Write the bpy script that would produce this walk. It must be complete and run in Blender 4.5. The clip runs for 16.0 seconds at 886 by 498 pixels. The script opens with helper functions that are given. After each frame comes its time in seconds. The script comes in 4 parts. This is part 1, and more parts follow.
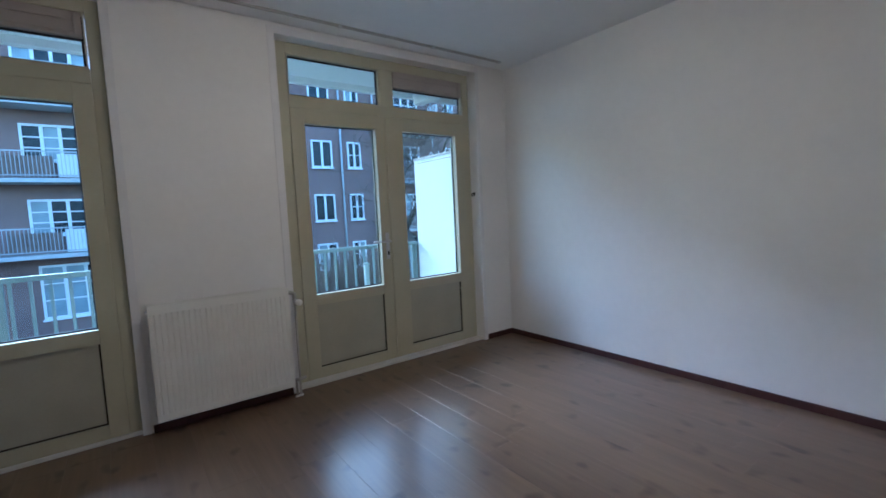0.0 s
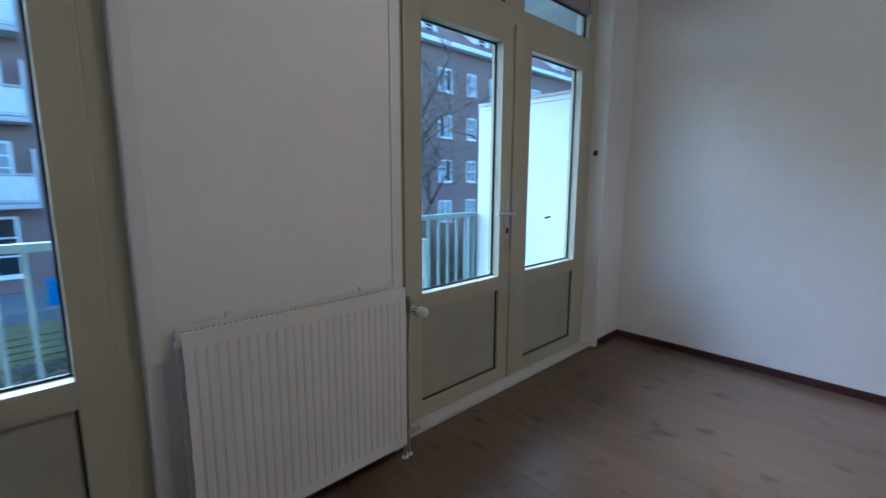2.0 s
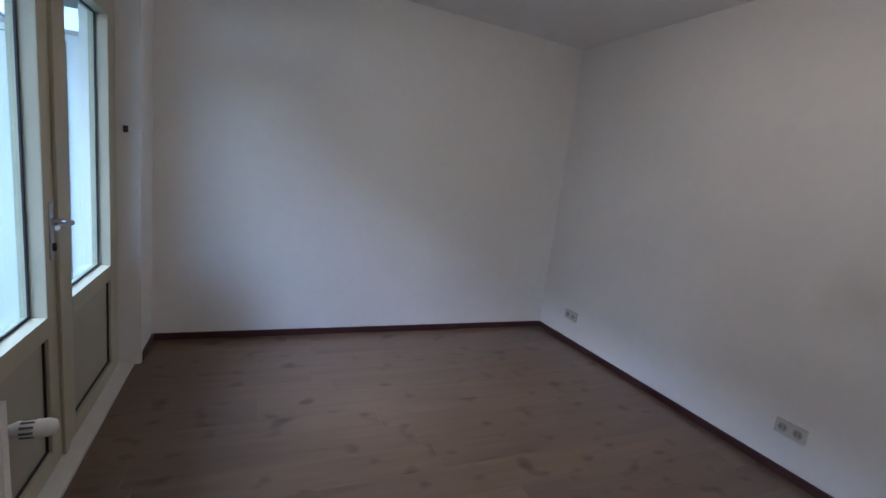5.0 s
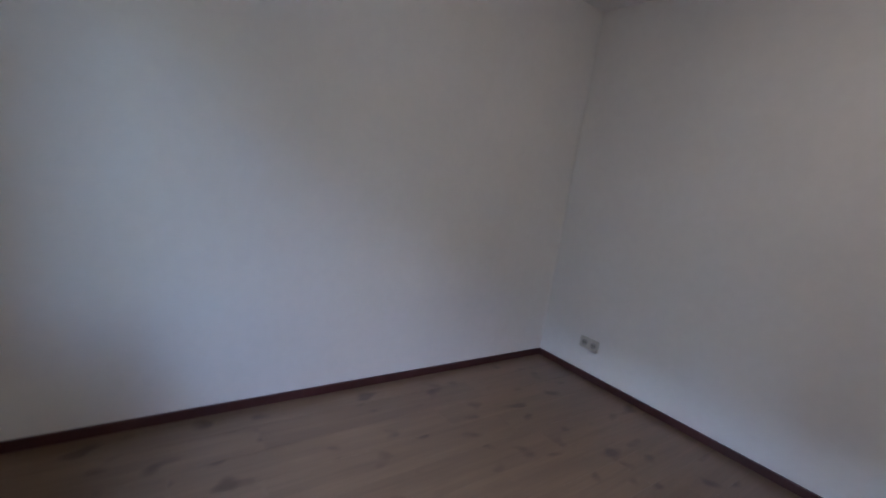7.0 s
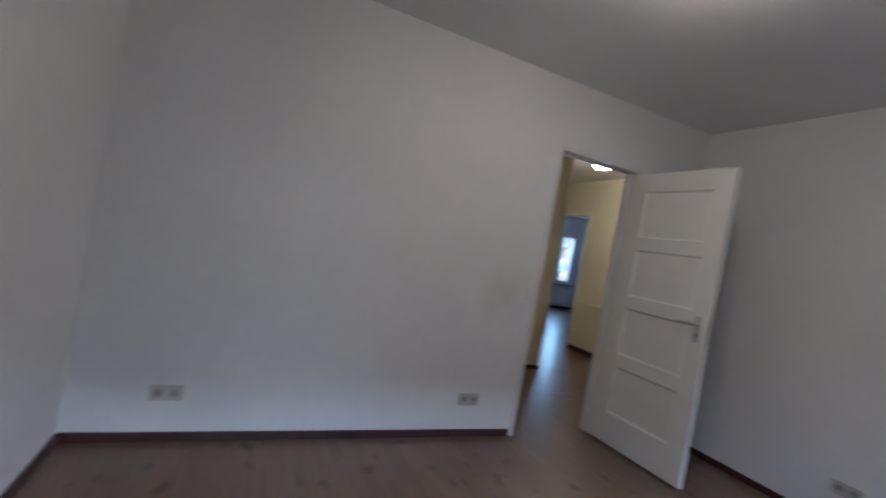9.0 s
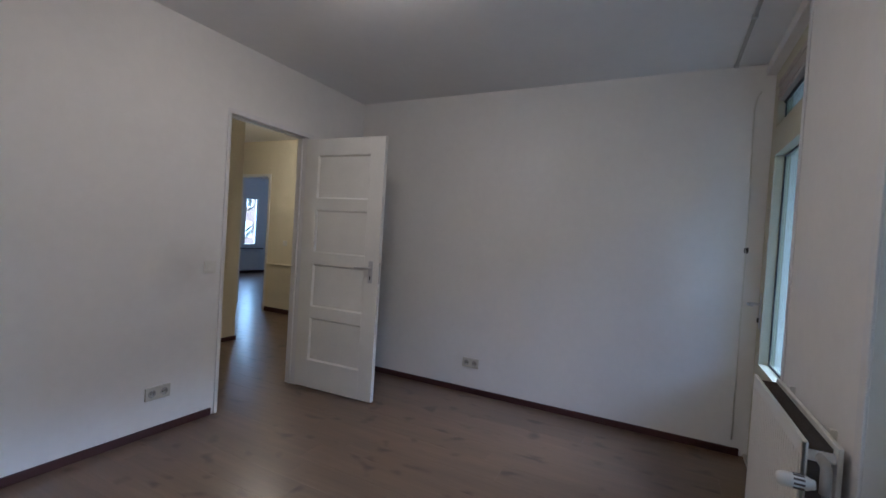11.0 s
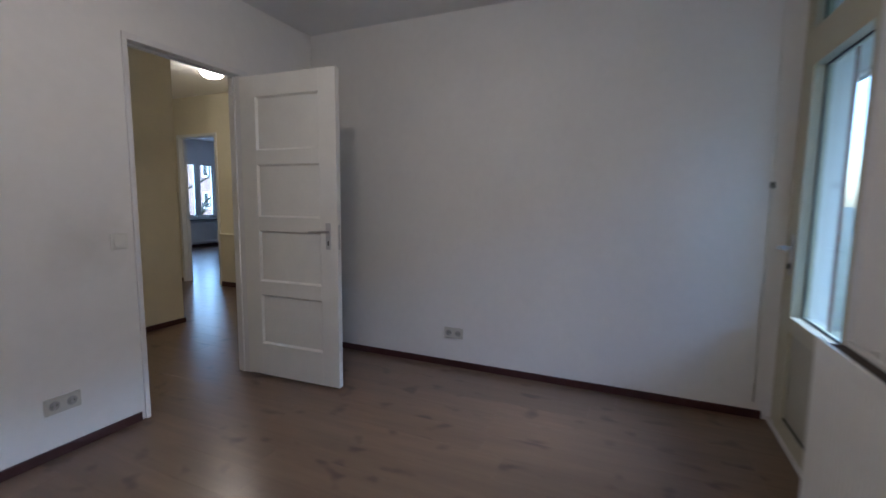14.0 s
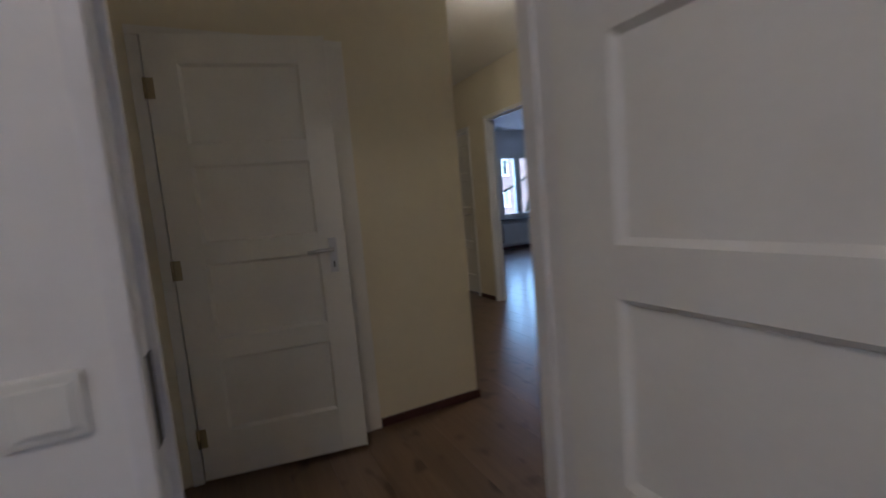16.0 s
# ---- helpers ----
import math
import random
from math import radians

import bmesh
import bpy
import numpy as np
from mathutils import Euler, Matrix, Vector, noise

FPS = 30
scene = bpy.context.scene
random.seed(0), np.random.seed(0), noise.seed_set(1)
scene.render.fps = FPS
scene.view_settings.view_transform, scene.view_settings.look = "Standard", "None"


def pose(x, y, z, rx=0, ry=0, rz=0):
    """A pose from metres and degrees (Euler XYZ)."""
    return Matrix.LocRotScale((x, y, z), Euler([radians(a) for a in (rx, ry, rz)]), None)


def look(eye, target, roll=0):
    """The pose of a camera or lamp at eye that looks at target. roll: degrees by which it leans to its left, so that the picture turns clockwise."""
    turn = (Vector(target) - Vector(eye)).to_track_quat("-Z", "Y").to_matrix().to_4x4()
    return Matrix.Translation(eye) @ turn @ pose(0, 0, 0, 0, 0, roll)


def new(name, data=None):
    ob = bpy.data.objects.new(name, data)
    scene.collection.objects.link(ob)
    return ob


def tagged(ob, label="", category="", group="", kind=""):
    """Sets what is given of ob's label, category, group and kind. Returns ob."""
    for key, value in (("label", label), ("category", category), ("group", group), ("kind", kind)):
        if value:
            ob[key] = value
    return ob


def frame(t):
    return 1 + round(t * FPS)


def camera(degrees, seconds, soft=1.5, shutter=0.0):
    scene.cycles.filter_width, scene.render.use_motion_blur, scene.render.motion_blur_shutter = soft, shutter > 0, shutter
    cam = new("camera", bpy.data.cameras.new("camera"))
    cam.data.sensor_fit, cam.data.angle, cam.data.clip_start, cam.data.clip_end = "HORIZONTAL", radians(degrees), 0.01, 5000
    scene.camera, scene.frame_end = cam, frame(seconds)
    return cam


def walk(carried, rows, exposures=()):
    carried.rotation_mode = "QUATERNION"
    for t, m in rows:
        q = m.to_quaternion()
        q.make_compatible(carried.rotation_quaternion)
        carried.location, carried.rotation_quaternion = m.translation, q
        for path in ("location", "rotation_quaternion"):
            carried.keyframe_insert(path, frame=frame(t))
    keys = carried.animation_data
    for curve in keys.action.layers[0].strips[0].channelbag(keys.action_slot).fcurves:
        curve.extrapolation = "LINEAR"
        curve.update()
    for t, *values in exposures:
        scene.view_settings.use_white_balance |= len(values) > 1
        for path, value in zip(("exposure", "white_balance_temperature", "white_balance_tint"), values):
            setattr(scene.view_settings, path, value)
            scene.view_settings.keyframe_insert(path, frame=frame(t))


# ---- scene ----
cam = camera(90.4, 16.0, shutter=0.5)
PATH = [
    (0, (0.022, 0.104, 1.247), (1.208, 1.707, 1.081), -2.7),
    (0.5, (-0.042, 0.382, 1.233), (1.119, 1.998, 1.028), -2.4),
    (1, (0.052, 0.801, 1.239), (1.188, 2.428, 0.995), -2.0),
    (1.5, (-0.021, 1.314, 1.244), (1.152, 2.908, 0.951), -1.0),
    (2, (-0.159, 1.762, 1.217), (1.205, 3.191, 0.906), 0.2),
    (2.5, (-0.255, 2.234, 1.248), (1.505, 3.12, 0.903), 3.6),
    (3, (-0.239, 2.468, 1.262), (1.721, 2.697, 0.939), 5.7),
    (3.5, (-0.255, 2.586, 1.246), (1.716, 2.378, 0.976), 7.0),
    (4, (-0.278, 2.613, 1.397), (1.609, 2.029, 1.084), 8.6),
    (6.5, (0.481, 2.72, 1.332), (2.201, 1.762, 0.981), 6.8),
    (7, (0.985, 2.723, 1.315), (2.563, 1.543, 0.976), 8.2),
    (7.5, (1.433, 2.739, 1.364), (2.607, 1.15, 1.057), 8.3),
    (8, (1.801, 2.653, 1.398), (2.519, 0.806, 1.123), 8.9),
    (8.5, (2.322, 2.604, 1.266), (2.102, 0.619, 1.168), 11.3),
    (9, (2.482, 2.59, 1.272), (1.673, 0.762, 1.25), 10.2),
    (9.5, (2.549, 2.572, 1.162), (1.12, 1.178, 1.287), 8.6),
    (10, (2.59, 2.65, 1.231), (0.907, 1.576, 1.339), 6.7),
    (12.5, (2.535, 2.759, 1.339), (0.729, 1.906, 1.231), 2.3),
    (13, (2.521, 2.775, 1.345), (0.707, 1.947, 1.206), 1.7),
    (13.5, (2.438, 2.747, 1.32), (0.611, 1.952, 1.142), 1.2),
    (14, (2.088, 2.499, 1.256), (0.265, 1.707, 1.039), 0.6),
    (14.5, (1.571, 2.125, 1.286), (-0.147, 1.141, 1.007), -0.4),
    (15, (1.093, 1.671, 1.253), (-0.324, 0.279, 1.017), -2.5),
    (15.5, (0.666, 1.239, 1.272), (-0.48, -0.384, 1.04), -4.0),
    (16, (0.416, 0.673, 1.232), (-0.458, -1.113, 1.023), -5.0),
]
EXPOSURES = [(0.0, 2.58, 4750, 21), (3.0, 2.4, 4800, 23), (6.5, 2.26, 5050, 29), (8.0, 2.2, 5000, 27), (9.0, 2.36, 4950, 26), (14.0, 2.48, 4950, 26), (16.0, 2.32, 4950, 29)]
walk(cam, [(t, look(eye, target, roll)) for t, eye, target, roll in PATH], EXPOSURES)

# ---------------------------------------------------------------- world, sun, exposure
world = bpy.data.worlds.new("world")
scene.world = world
world.use_nodes = True
wn = world.node_tree.nodes
sky = wn.new("ShaderNodeTexSky")
sky.sky_type = "NISHITA"
sky.sun_disc = False
sky.sun_elevation = radians(31)
sky.sun_rotation = radians(349)
sky.air_density, sky.dust_density, sky.ozone_density = 1.0, 2.5, 1.6
world.node_tree.links.new(sky.outputs[0], wn["Background"].inputs[0])
wn["Background"].inputs[1].default_value = 0.15
sun = new("sun", bpy.data.lights.new("sun", "SUN"))
sun.data.energy, sun.data.angle, sun.data.color = 1.5, radians(50), (0.66, 0.85, 1.0)
sun.matrix_world = look((-4.0, 20.0, 12.3), (0, 0, 0))

# ---------------------------------------------------------------- materials


def material(name, rough=0.5, metal=0.0, spec=0.5):
    m = bpy.data.materials.new(name)
    m.use_nodes = True
    b = m.node_tree.nodes["Principled BSDF"]
    b.inputs["Roughness"].default_value = rough
    b.inputs["Metallic"].default_value = metal
    b.inputs["Specular IOR Level"].default_value = spec
    return m, m.node_tree.nodes, m.node_tree.links, b


def coords(n, l, scale=(1, 1, 1), space="Object"):
    tc, mp = n.new("ShaderNodeTexCoord"), n.new("ShaderNodeMapping")
    mp.inputs["Scale"].default_value = scale
    l.new(tc.outputs[space], mp.inputs["Vector"])
    return mp.outputs["Vector"]


def noise_tex(n, l, vec, scale, detail=4.0, rough=0.55):
    t = n.new("ShaderNodeTexNoise")
    t.inputs["Scale"].default_value, t.inputs["Detail"].default_value, t.inputs["Roughness"].default_value = scale, detail, rough
    l.new(vec, t.inputs["Vector"])
    return t.outputs["Fac"]


def ramp(n, l, fac, *stops):
    r = n.new("ShaderNodeValToRGB")
    r.color_ramp.elements[0].position, r.color_ramp.elements[0].color = stops[0][0], (*stops[0][1], 1)
    r.color_ramp.elements[1].position, r.color_ramp.elements[1].color = stops[-1][0], (*stops[-1][1], 1)
    for p, c in stops[1:-1]:
        r.color_ramp.elements.new(p).color = (*c, 1)
    l.new(fac, r.inputs["Fac"])
    return r.outputs["Color"]


def mixed(n, l, kind, fac, a, b):
    m = n.new("ShaderNodeMix")
    m.data_type, m.blend_type = "RGBA", kind
    for sock, v in ((m.inputs["Factor"], fac), (m.inputs["A"], a), (m.inputs["B"], b)):
        if isinstance(v, bpy.types.NodeSocket):
            l.new(v, sock)
        else:
            sock.default_value = v if isinstance(v, float) else (*v, 1)
    return m.outputs["Result"]


def bump(n, l, b, height, strength, distance=0.01):
    k = n.new("ShaderNodeBump")
    k.inputs["Strength"].default_value, k.inputs["Distance"].default_value = strength, distance
    l.new(height, k.inputs["Height"])
    l.new(k.outputs["Normal"], b.inputs["Normal"])


def painted(name, colour, rough=0.5, vary=0.06, scale=3.0, relief=0.15, grain=140.0, spec=0.5, stain=None):
    """Paint with broad stains and a fine grain."""
    m, n, l, b = material(name, rough, 0, spec)
    v = coords(n, l)
    dark = tuple(c * (1 - vary) for c in colour)
    light = tuple(min(1, c * (1 + vary * 0.5)) for c in colour)
    c1 = ramp(n, l, noise_tex(n, l, v, scale, 5), (0.3, dark), (0.7, light))
    c2 = ramp(n, l, noise_tex(n, l, v, scale * 14, 3), (0.35, (1 - vary * 0.4,) * 3), (0.65, (1, 1, 1)))
    col = mixed(n, l, "MULTIPLY", 1.0, c1, c2)
    if stain:
        dist = n.new("ShaderNodeVectorMath")
        dist.operation = "DISTANCE"
        dist.inputs[1].default_value = stain
        l.new(v, dist.inputs[0])
        edge = n.new("ShaderNodeMath")
        edge.operation = "MULTIPLY_ADD"
        edge.inputs[1].default_value = 0.22
        l.new(noise_tex(n, l, v, 7, 4), edge.inputs[0]); l.new(dist.outputs["Value"], edge.inputs[2])
        grime = ramp(n, l, edge.outputs[0], (0.12, (0.86, 0.85, 0.83)), (0.36, (1, 1, 1)))
        col = mixed(n, l, "MULTIPLY", 1.0, col, grime)
    l.new(col, b.inputs["Base Color"])
    rr = n.new("ShaderNodeMapRange")
    rr.inputs["To Min"].default_value, rr.inputs["To Max"].default_value = rough * 0.85, min(1, rough * 1.15)
    l.new(noise_tex(n, l, v, scale * 4, 3), rr.inputs["Value"])
    l.new(rr.outputs["Result"], b.inputs["Roughness"])
    bump(n, l, b, noise_tex(n, l, v, grain, 3), relief, 0.002)
    return m


def metal(name, colour, rough=0.3):
    m, n, l, b = material(name, rough, 1.0)
    v = coords(n, l, (1, 1, 8))
    l.new(ramp(n, l, noise_tex(n, l, v, 60, 3), (0.3, tuple(c * 0.85 for c in colour)), (0.7, colour)), b.inputs["Base Color"])
    bump(n, l, b, noise_tex(n, l, v, 200, 2), 0.05, 0.001)
    return m


def laminate():
    m, n, l, b = material("oak_laminate", 0.3)
    b.inputs["Coat Weight"].default_value, b.inputs["Coat Roughness"].default_value = 0.3, 0.2
    info = n.new("ShaderNodeObjectInfo")
    tc = n.new("ShaderNodeTexCoord")
    off = n.new("ShaderNodeVectorMath")
    off.operation = "MULTIPLY_ADD"
    comb = n.new("ShaderNodeCombineXYZ")
    l.new(info.outputs["Random"], comb.inputs[0]); l.new(info.outputs["Random"], comb.inputs[1])
    l.new(comb.outputs[0], off.inputs[0])
    off.inputs[1].default_value = (37, 91, 0)
    l.new(tc.outputs["Object"], off.inputs[2])
    vec = off.outputs["Vector"]

    def mapped(s):
        mp = n.new("ShaderNodeMapping")
        mp.inputs["Scale"].default_value = s
        l.new(vec, mp.inputs["Vector"])
        return mp.outputs["Vector"]
    grain = noise_tex(n, l, mapped((22, 1.5, 1)), 1.0, 3, 0.5)
    broad = noise_tex(n, l, mapped((7, 1.1, 1)), 1.0, 3)
    base = ramp(n, l, grain, (0.25, (0.142, 0.092, 0.056)), (0.5, (0.158, 0.103, 0.063)), (0.75, (0.174, 0.114, 0.070)))
    tone = ramp(n, l, broad, (0.28, (0.82, 0.81, 0.80)), (0.72, (1.08, 1.07, 1.06)))
    col = mixed(n, l, "MULTIPLY", 1.0, base, tone)
    per = ramp(n, l, info.outputs["Random"], (0.0, (0.93, 0.92, 0.92)), (1.0, (1.05, 1.04, 1.03)))
    col = mixed(n, l, "MULTIPLY", 1.0, col, per)
    # knots: small soft dark eyes
    eyes = noise_tex(n, l, mapped((10, 6.5, 1)), 1.0, 0.6, 0.5)
    knot = ramp(n, l, eyes, (0.63, (1, 1, 1)), (0.68, (0.80, 0.78, 0.77)), (0.76, (0.46, 0.43, 0.41)))
    col = mixed(n, l, "MULTIPLY", 1.0, col, knot)
    streak = ramp(n, l, noise_tex(n, l, mapped((60, 2.2, 1)), 1.0, 4, 0.6), (0.3, (0.86, 0.85, 0.84)), (0.6, (1.03, 1.03, 1.03)))
    col = mixed(n, l, "MULTIPLY", 0.8, col, streak)
    l.new(col, b.inputs["Base Color"])
    rr = n.new("ShaderNodeMapRange")
    rr.inputs["To Min"].default_value, rr.inputs["To Max"].default_value = 0.30, 0.36
    l.new(broad, rr.inputs["Value"])
    l.new(rr.outputs["Result"], b.inputs["Roughness"])
    return m


def glass(name="window_glass"):
    m = bpy.data.materials.new(name)
    m.use_nodes = True
    n, l = m.node_tree.nodes, m.node_tree.links
    n.remove(n["Principled BSDF"])
    tr, gl, mx, fr, pw = n.new("ShaderNodeBsdfTransparent"), n.new("ShaderNodeBsdfGlossy"), n.new("ShaderNodeMixShader"), n.new("ShaderNodeLayerWeight"), n.new("ShaderNodeMath")
    tr.inputs[0].default_value = (0.87, 0.985, 0.95, 1)
    gl.inputs["Roughness"].default_value = 0.01
    fr.inputs["Blend"].default_value = 0.5
    pw.operation = "POWER"
    pw.inputs[1].default_value = 4.5
    ad = n.new("ShaderNodeMath")
    ad.operation = "MULTIPLY_ADD"
    ad.inputs[1].default_value, ad.inputs[2].default_value = 0.6, 0.03
    l.new(fr.outputs["Facing"], pw.inputs[0]); l.new(pw.outputs[0], ad.inputs[0]); l.new(ad.outputs[0], mx.inputs[0]); l.new(tr.outputs[0], mx.inputs[1]); l.new(gl.outputs[0], mx.inputs[2])
    l.new(mx.outputs[0], n["Material Output"].inputs["Surface"])
    return m


def glow(name, colour, strength):
    m, n, l, b = material(name, 0.4)
    b.inputs["Base Color"].default_value = (0.85, 0.83, 0.78, 1)
    b.inputs["Emission Color"].default_value = (*colour, 1)
    b.inputs["Emission Strength"].default_value = strength
    return m


WALL = painted("white_wall_paint", (0.82, 0.805, 0.785), 0.62, 0.05, 1.3, 0.3, 90)
YS_FACE = -0.015
WALLSTAIN = painted("white_wall_paint_with_grime", (0.82, 0.805, 0.785), 0.62, 0.05, 1.3, 0.3, 90, stain=(0.80, YS_FACE, 1.02))
# hall walls: the warm light of the hall lamp is put into this cream
HALLWALL = painted("cream_wall_lamp_tint", (0.76, 0.70, 0.53), 0.6, 0.06, 1.3, 0.3, 90)
CEIL = painted("ceiling_paint", (0.84, 0.83, 0.82), 0.7, 0.04, 1.0, 0.25, 70)
WOODWHITE = painted("white_gloss_paint", (0.80, 0.79, 0.75), 0.33, 0.05, 4, 0.1, 60)
CASING = painted("white_casing_paint", (0.78, 0.77, 0.77), 0.4, 0.06, 4, 0.12, 60)
OLIVE = painted("olive_frame_paint", (0.48, 0.455, 0.325), 0.38, 0.06, 4, 0.08, 60)
OLIVEPANEL = painted("grey_olive_panel_paint", (0.42, 0.40, 0.31), 0.5, 0.07, 5, 0.1, 90)
SKIRT = painted("dark_brown_skirting", (0.060, 0.022, 0.022), 0.35, 0.2, 6, 0.2, 80)
RUBBER = painted("black_rubber", (0.015, 0.016, 0.018), 0.5, 0.1, 20, 0.05)
RADWHITE = painted("radiator_enamel", (0.80, 0.79, 0.75), 0.32, 0.04, 6, 0.05, 60)
# dark grey for fins and gaps, with their shade put into the colour
GAPSHADE = painted("fin_and_gap_shade_grey", (0.12, 0.10, 0.09), 0.6, 0.2, 20, 0.1)
SOCKWHITE = painted("grey_white_socket_plastic", (0.56, 0.54, 0.48), 0.35, 0.04, 20, 0.03)
PLASTIC = painted("white_plastic", (0.76, 0.75, 0.70), 0.35, 0.04, 20, 0.03)
SOCKSHADE = painted("socket_well_shade", (0.36, 0.345, 0.32), 0.5, 0.1, 30, 0.03)
PIPE = painted("grey_pipe_paint", (0.42, 0.40, 0.37), 0.4, 0.1, 20, 0.05)
CHROME = metal("brushed_chrome", (0.62, 0.62, 0.63), 0.28)
BRASS = metal("dull_brass", (0.45, 0.40, 0.28), 0.4)
VENT = painted("beige_vent_plastic", (0.40, 0.35, 0.31), 0.45, 0.06, 10, 0.05)
SILL = painted("grey_threshold_paint", (0.66, 0.64, 0.60), 0.45, 0.1, 6, 0.2)
SILLDARK = painted("dark_stone_sill", (0.05, 0.045, 0.045), 0.3, 0.15, 12, 0.1)
FLOOR = laminate()
UNDER = painted("floor_underlay", (0.10, 0.06, 0.04), 0.8, 0.2, 10, 0.1)
GLASS = glass()
LAMPGLASS = glow("lit_opal_glass", (1.0, 0.80, 0.48), 4.6)
HALLGLASS = glow("lit_hall_opal_glass", (1.0, 0.84, 0.50), 8.5)

# ---------------------------------------------------------------- building helpers


def box(bm, x0, x1, y0, y1, z0, z1, bevel=0.0):
    v = [bm.verts.new((x, y, z)) for x in (x0, x1) for y in (y0, y1) for z in (z0, z1)]
    fs = [bm.faces.new([v[i] for i in q]) for q in ((0, 1, 3, 2), (4, 6, 7, 5), (0, 4, 5, 1), (2, 3, 7, 6), (0, 2, 6, 4), (1, 5, 7, 3))]
    if bevel:
        es = {e for f in fs for e in f.edges}
        bmesh.ops.bevel(bm, geom=list(es), offset=bevel, segments=2, affect="EDGES", profile=0.6)
    return bm


def boxes(*rows, bevel=0.0):
    bm = bmesh.new()
    for r in rows:
        box(bm, *r, bevel=bevel)
    return bm


def tube(points, radius, sides=10, bm=None, taper=None):
    """A round bar along a polyline."""
    bm = bm or bmesh.new()
    pts = [Vector(p) for p in points]
    rings, up = [], None
    for i, p in enumerate(pts):
        d = (pts[min(i + 1, len(pts) - 1)] - pts[max(i - 1, 0)]).normalized()
        if up is None:
            up = d.orthogonal().normalized()
        up = (up - d * up.dot(d)).normalized()
        side = d.cross(up)
        r = radius if taper is None else radius + (taper - radius) * i / max(1, len(pts) - 1)
        rings.append([bm.verts.new(p + (up * math.cos(a) + side * math.sin(a)) * r) for a in (2 * math.pi * k / sides for k in range(sides))])
    for a, b in zip(rings, rings[1:]):
        for k in range(sides):
            f = bm.faces.new((a[k], a[(k + 1) % sides], b[(k + 1) % sides], b[k]))
            f.smooth = True
    bm.faces.new(rings[0][::-1])
    bm.faces.new(rings[-1])
    return bm


def lathe(profile, sides=40, bm=None, m=None):
    """Profile of (radius, height) round the z axis."""
    bm = bm or bmesh.new()
    m = m or Matrix()
    rings = [[bm.verts.new(m @ Vector((r * math.cos(a), r * math.sin(a), z))) for a in (2 * math.pi * k / sides for k in range(sides))] for r, z in profile]
    for a, b in zip(rings, rings[1:]):
        for k in range(sides):
            f = bm.faces.new((a[k], a[(k + 1) % sides], b[(k + 1) % sides], b[k]))
            f.smooth = True
    bm.faces.new(rings[0][::-1])
    bm.faces.new(rings[-1])
    return bm


def meshed(name, bm, mat):
    bmesh.ops.recalc_face_normals(bm, faces=bm.faces)
    me = bpy.data.meshes.new(name)
    bm.to_mesh(me)
    bm.free()
    me.materials.append(mat)
    return me


def part(name, bm, mat, parent, label=""):
    ob = new(name, meshed(name, bm, mat))
    ob.parent = parent
    return tagged(ob, label)


def thing(name, m, label, category, group="", kind=""):
    ob = new(name)
    ob.matrix_world = m
    ob.empty_display_size = 0.1
    return tagged(ob, label, category, group, kind)


def solid(name, bm, mat, label="", category="", group="", kind="structure"):
    return tagged(new(name, meshed(name, bm, mat)), label, category, group, kind)


# ---------------------------------------------------------------- plan
XW, XE, YS, YN, ZC = -0.93, 3.165, -0.015, 3.237, 2.585
YS2, YN2 = -0.115, 3.50          # outer faces of the door wall and the facade
HZ = 2.70                        # hall ceiling
DX0, DX1, DZ = -0.195, 0.533, 2.088   # clear opening of the room door
LX0, LX1 = -0.93, 0.05           # balcony door, single
RX0, RX1, OZ = 1.0, 2.79, 2.51   # balcony doors, double; head height

solid("wall_east", boxes((XE, XE + 0.2, YS2, YN2, -0.1, ZC)), WALL, "smooth white painted plaster wall", "wall")
solid("wall_west", boxes((XW - 0.1, XW, YS, YN2, -0.1, ZC)), WALL, "smooth white painted plaster wall", "wall")
south = boxes((DX1 + 0.012, XE, YS2, YS, -0.1, ZC), (XW - 0.1, DX0 - 0.012, YS2, YS, -0.1, ZC), (DX0 - 0.012, DX1 + 0.012, YS2, YS, DZ + 0.012, ZC))
solid("wall_south", south, WALLSTAIN, "white painted plaster wall with grime beside the doorway", "wall")
north = boxes((LX1, RX0, YN, YN2, -0.1, ZC), (RX1, XE, YN, YN2, -0.1, ZC),
              (LX0, LX1, YN, YN2, OZ, ZC), (RX0, RX1, YN, YN2, OZ, ZC), (LX0, LX1, YN + 0.13, YN2, -0.1, -0.01), (RX0, RX1, YN + 0.13, YN2, -0.1, -0.01))
solid("wall_north", north, WALL, "white painted plaster wall with two balcony door openings", "wall")
solid("ceiling", boxes((XW - 0.1, XE + 0.2, YS2, YN2, ZC, ZC + 0.2)), CEIL, "flat white painted plaster ceiling", "ceiling")

# skirting boards
SK, ST = 0.049, 0.014
for nm, r in (("baseboard_east", (XE - ST, XE, YS + ST, YN, 0, SK)), ("baseboard_south", (DX1 + 0.05, XE, YS, YS + ST, 0, SK)),
              ("baseboard_southwest", (XW, DX0 - 0.065, YS, YS + ST, 0, SK)),
              ("baseboard_west", (XW, XW + ST, YS + ST, YN, 0, SK)), ("baseboard_north", (LX1 + 0.055, RX0 - 0.055, YN - ST, YN, 0, SK)),
              ("baseboard_northeast", (RX1 + 0.05, XE - ST, YN - ST, YN, 0, SK))):
    solid(nm, boxes(r, bevel=0.003), SKIRT, "dark reddish-brown painted wooden skirting board", "skirting board")

# ---------------------------------------------------------------- inner doors


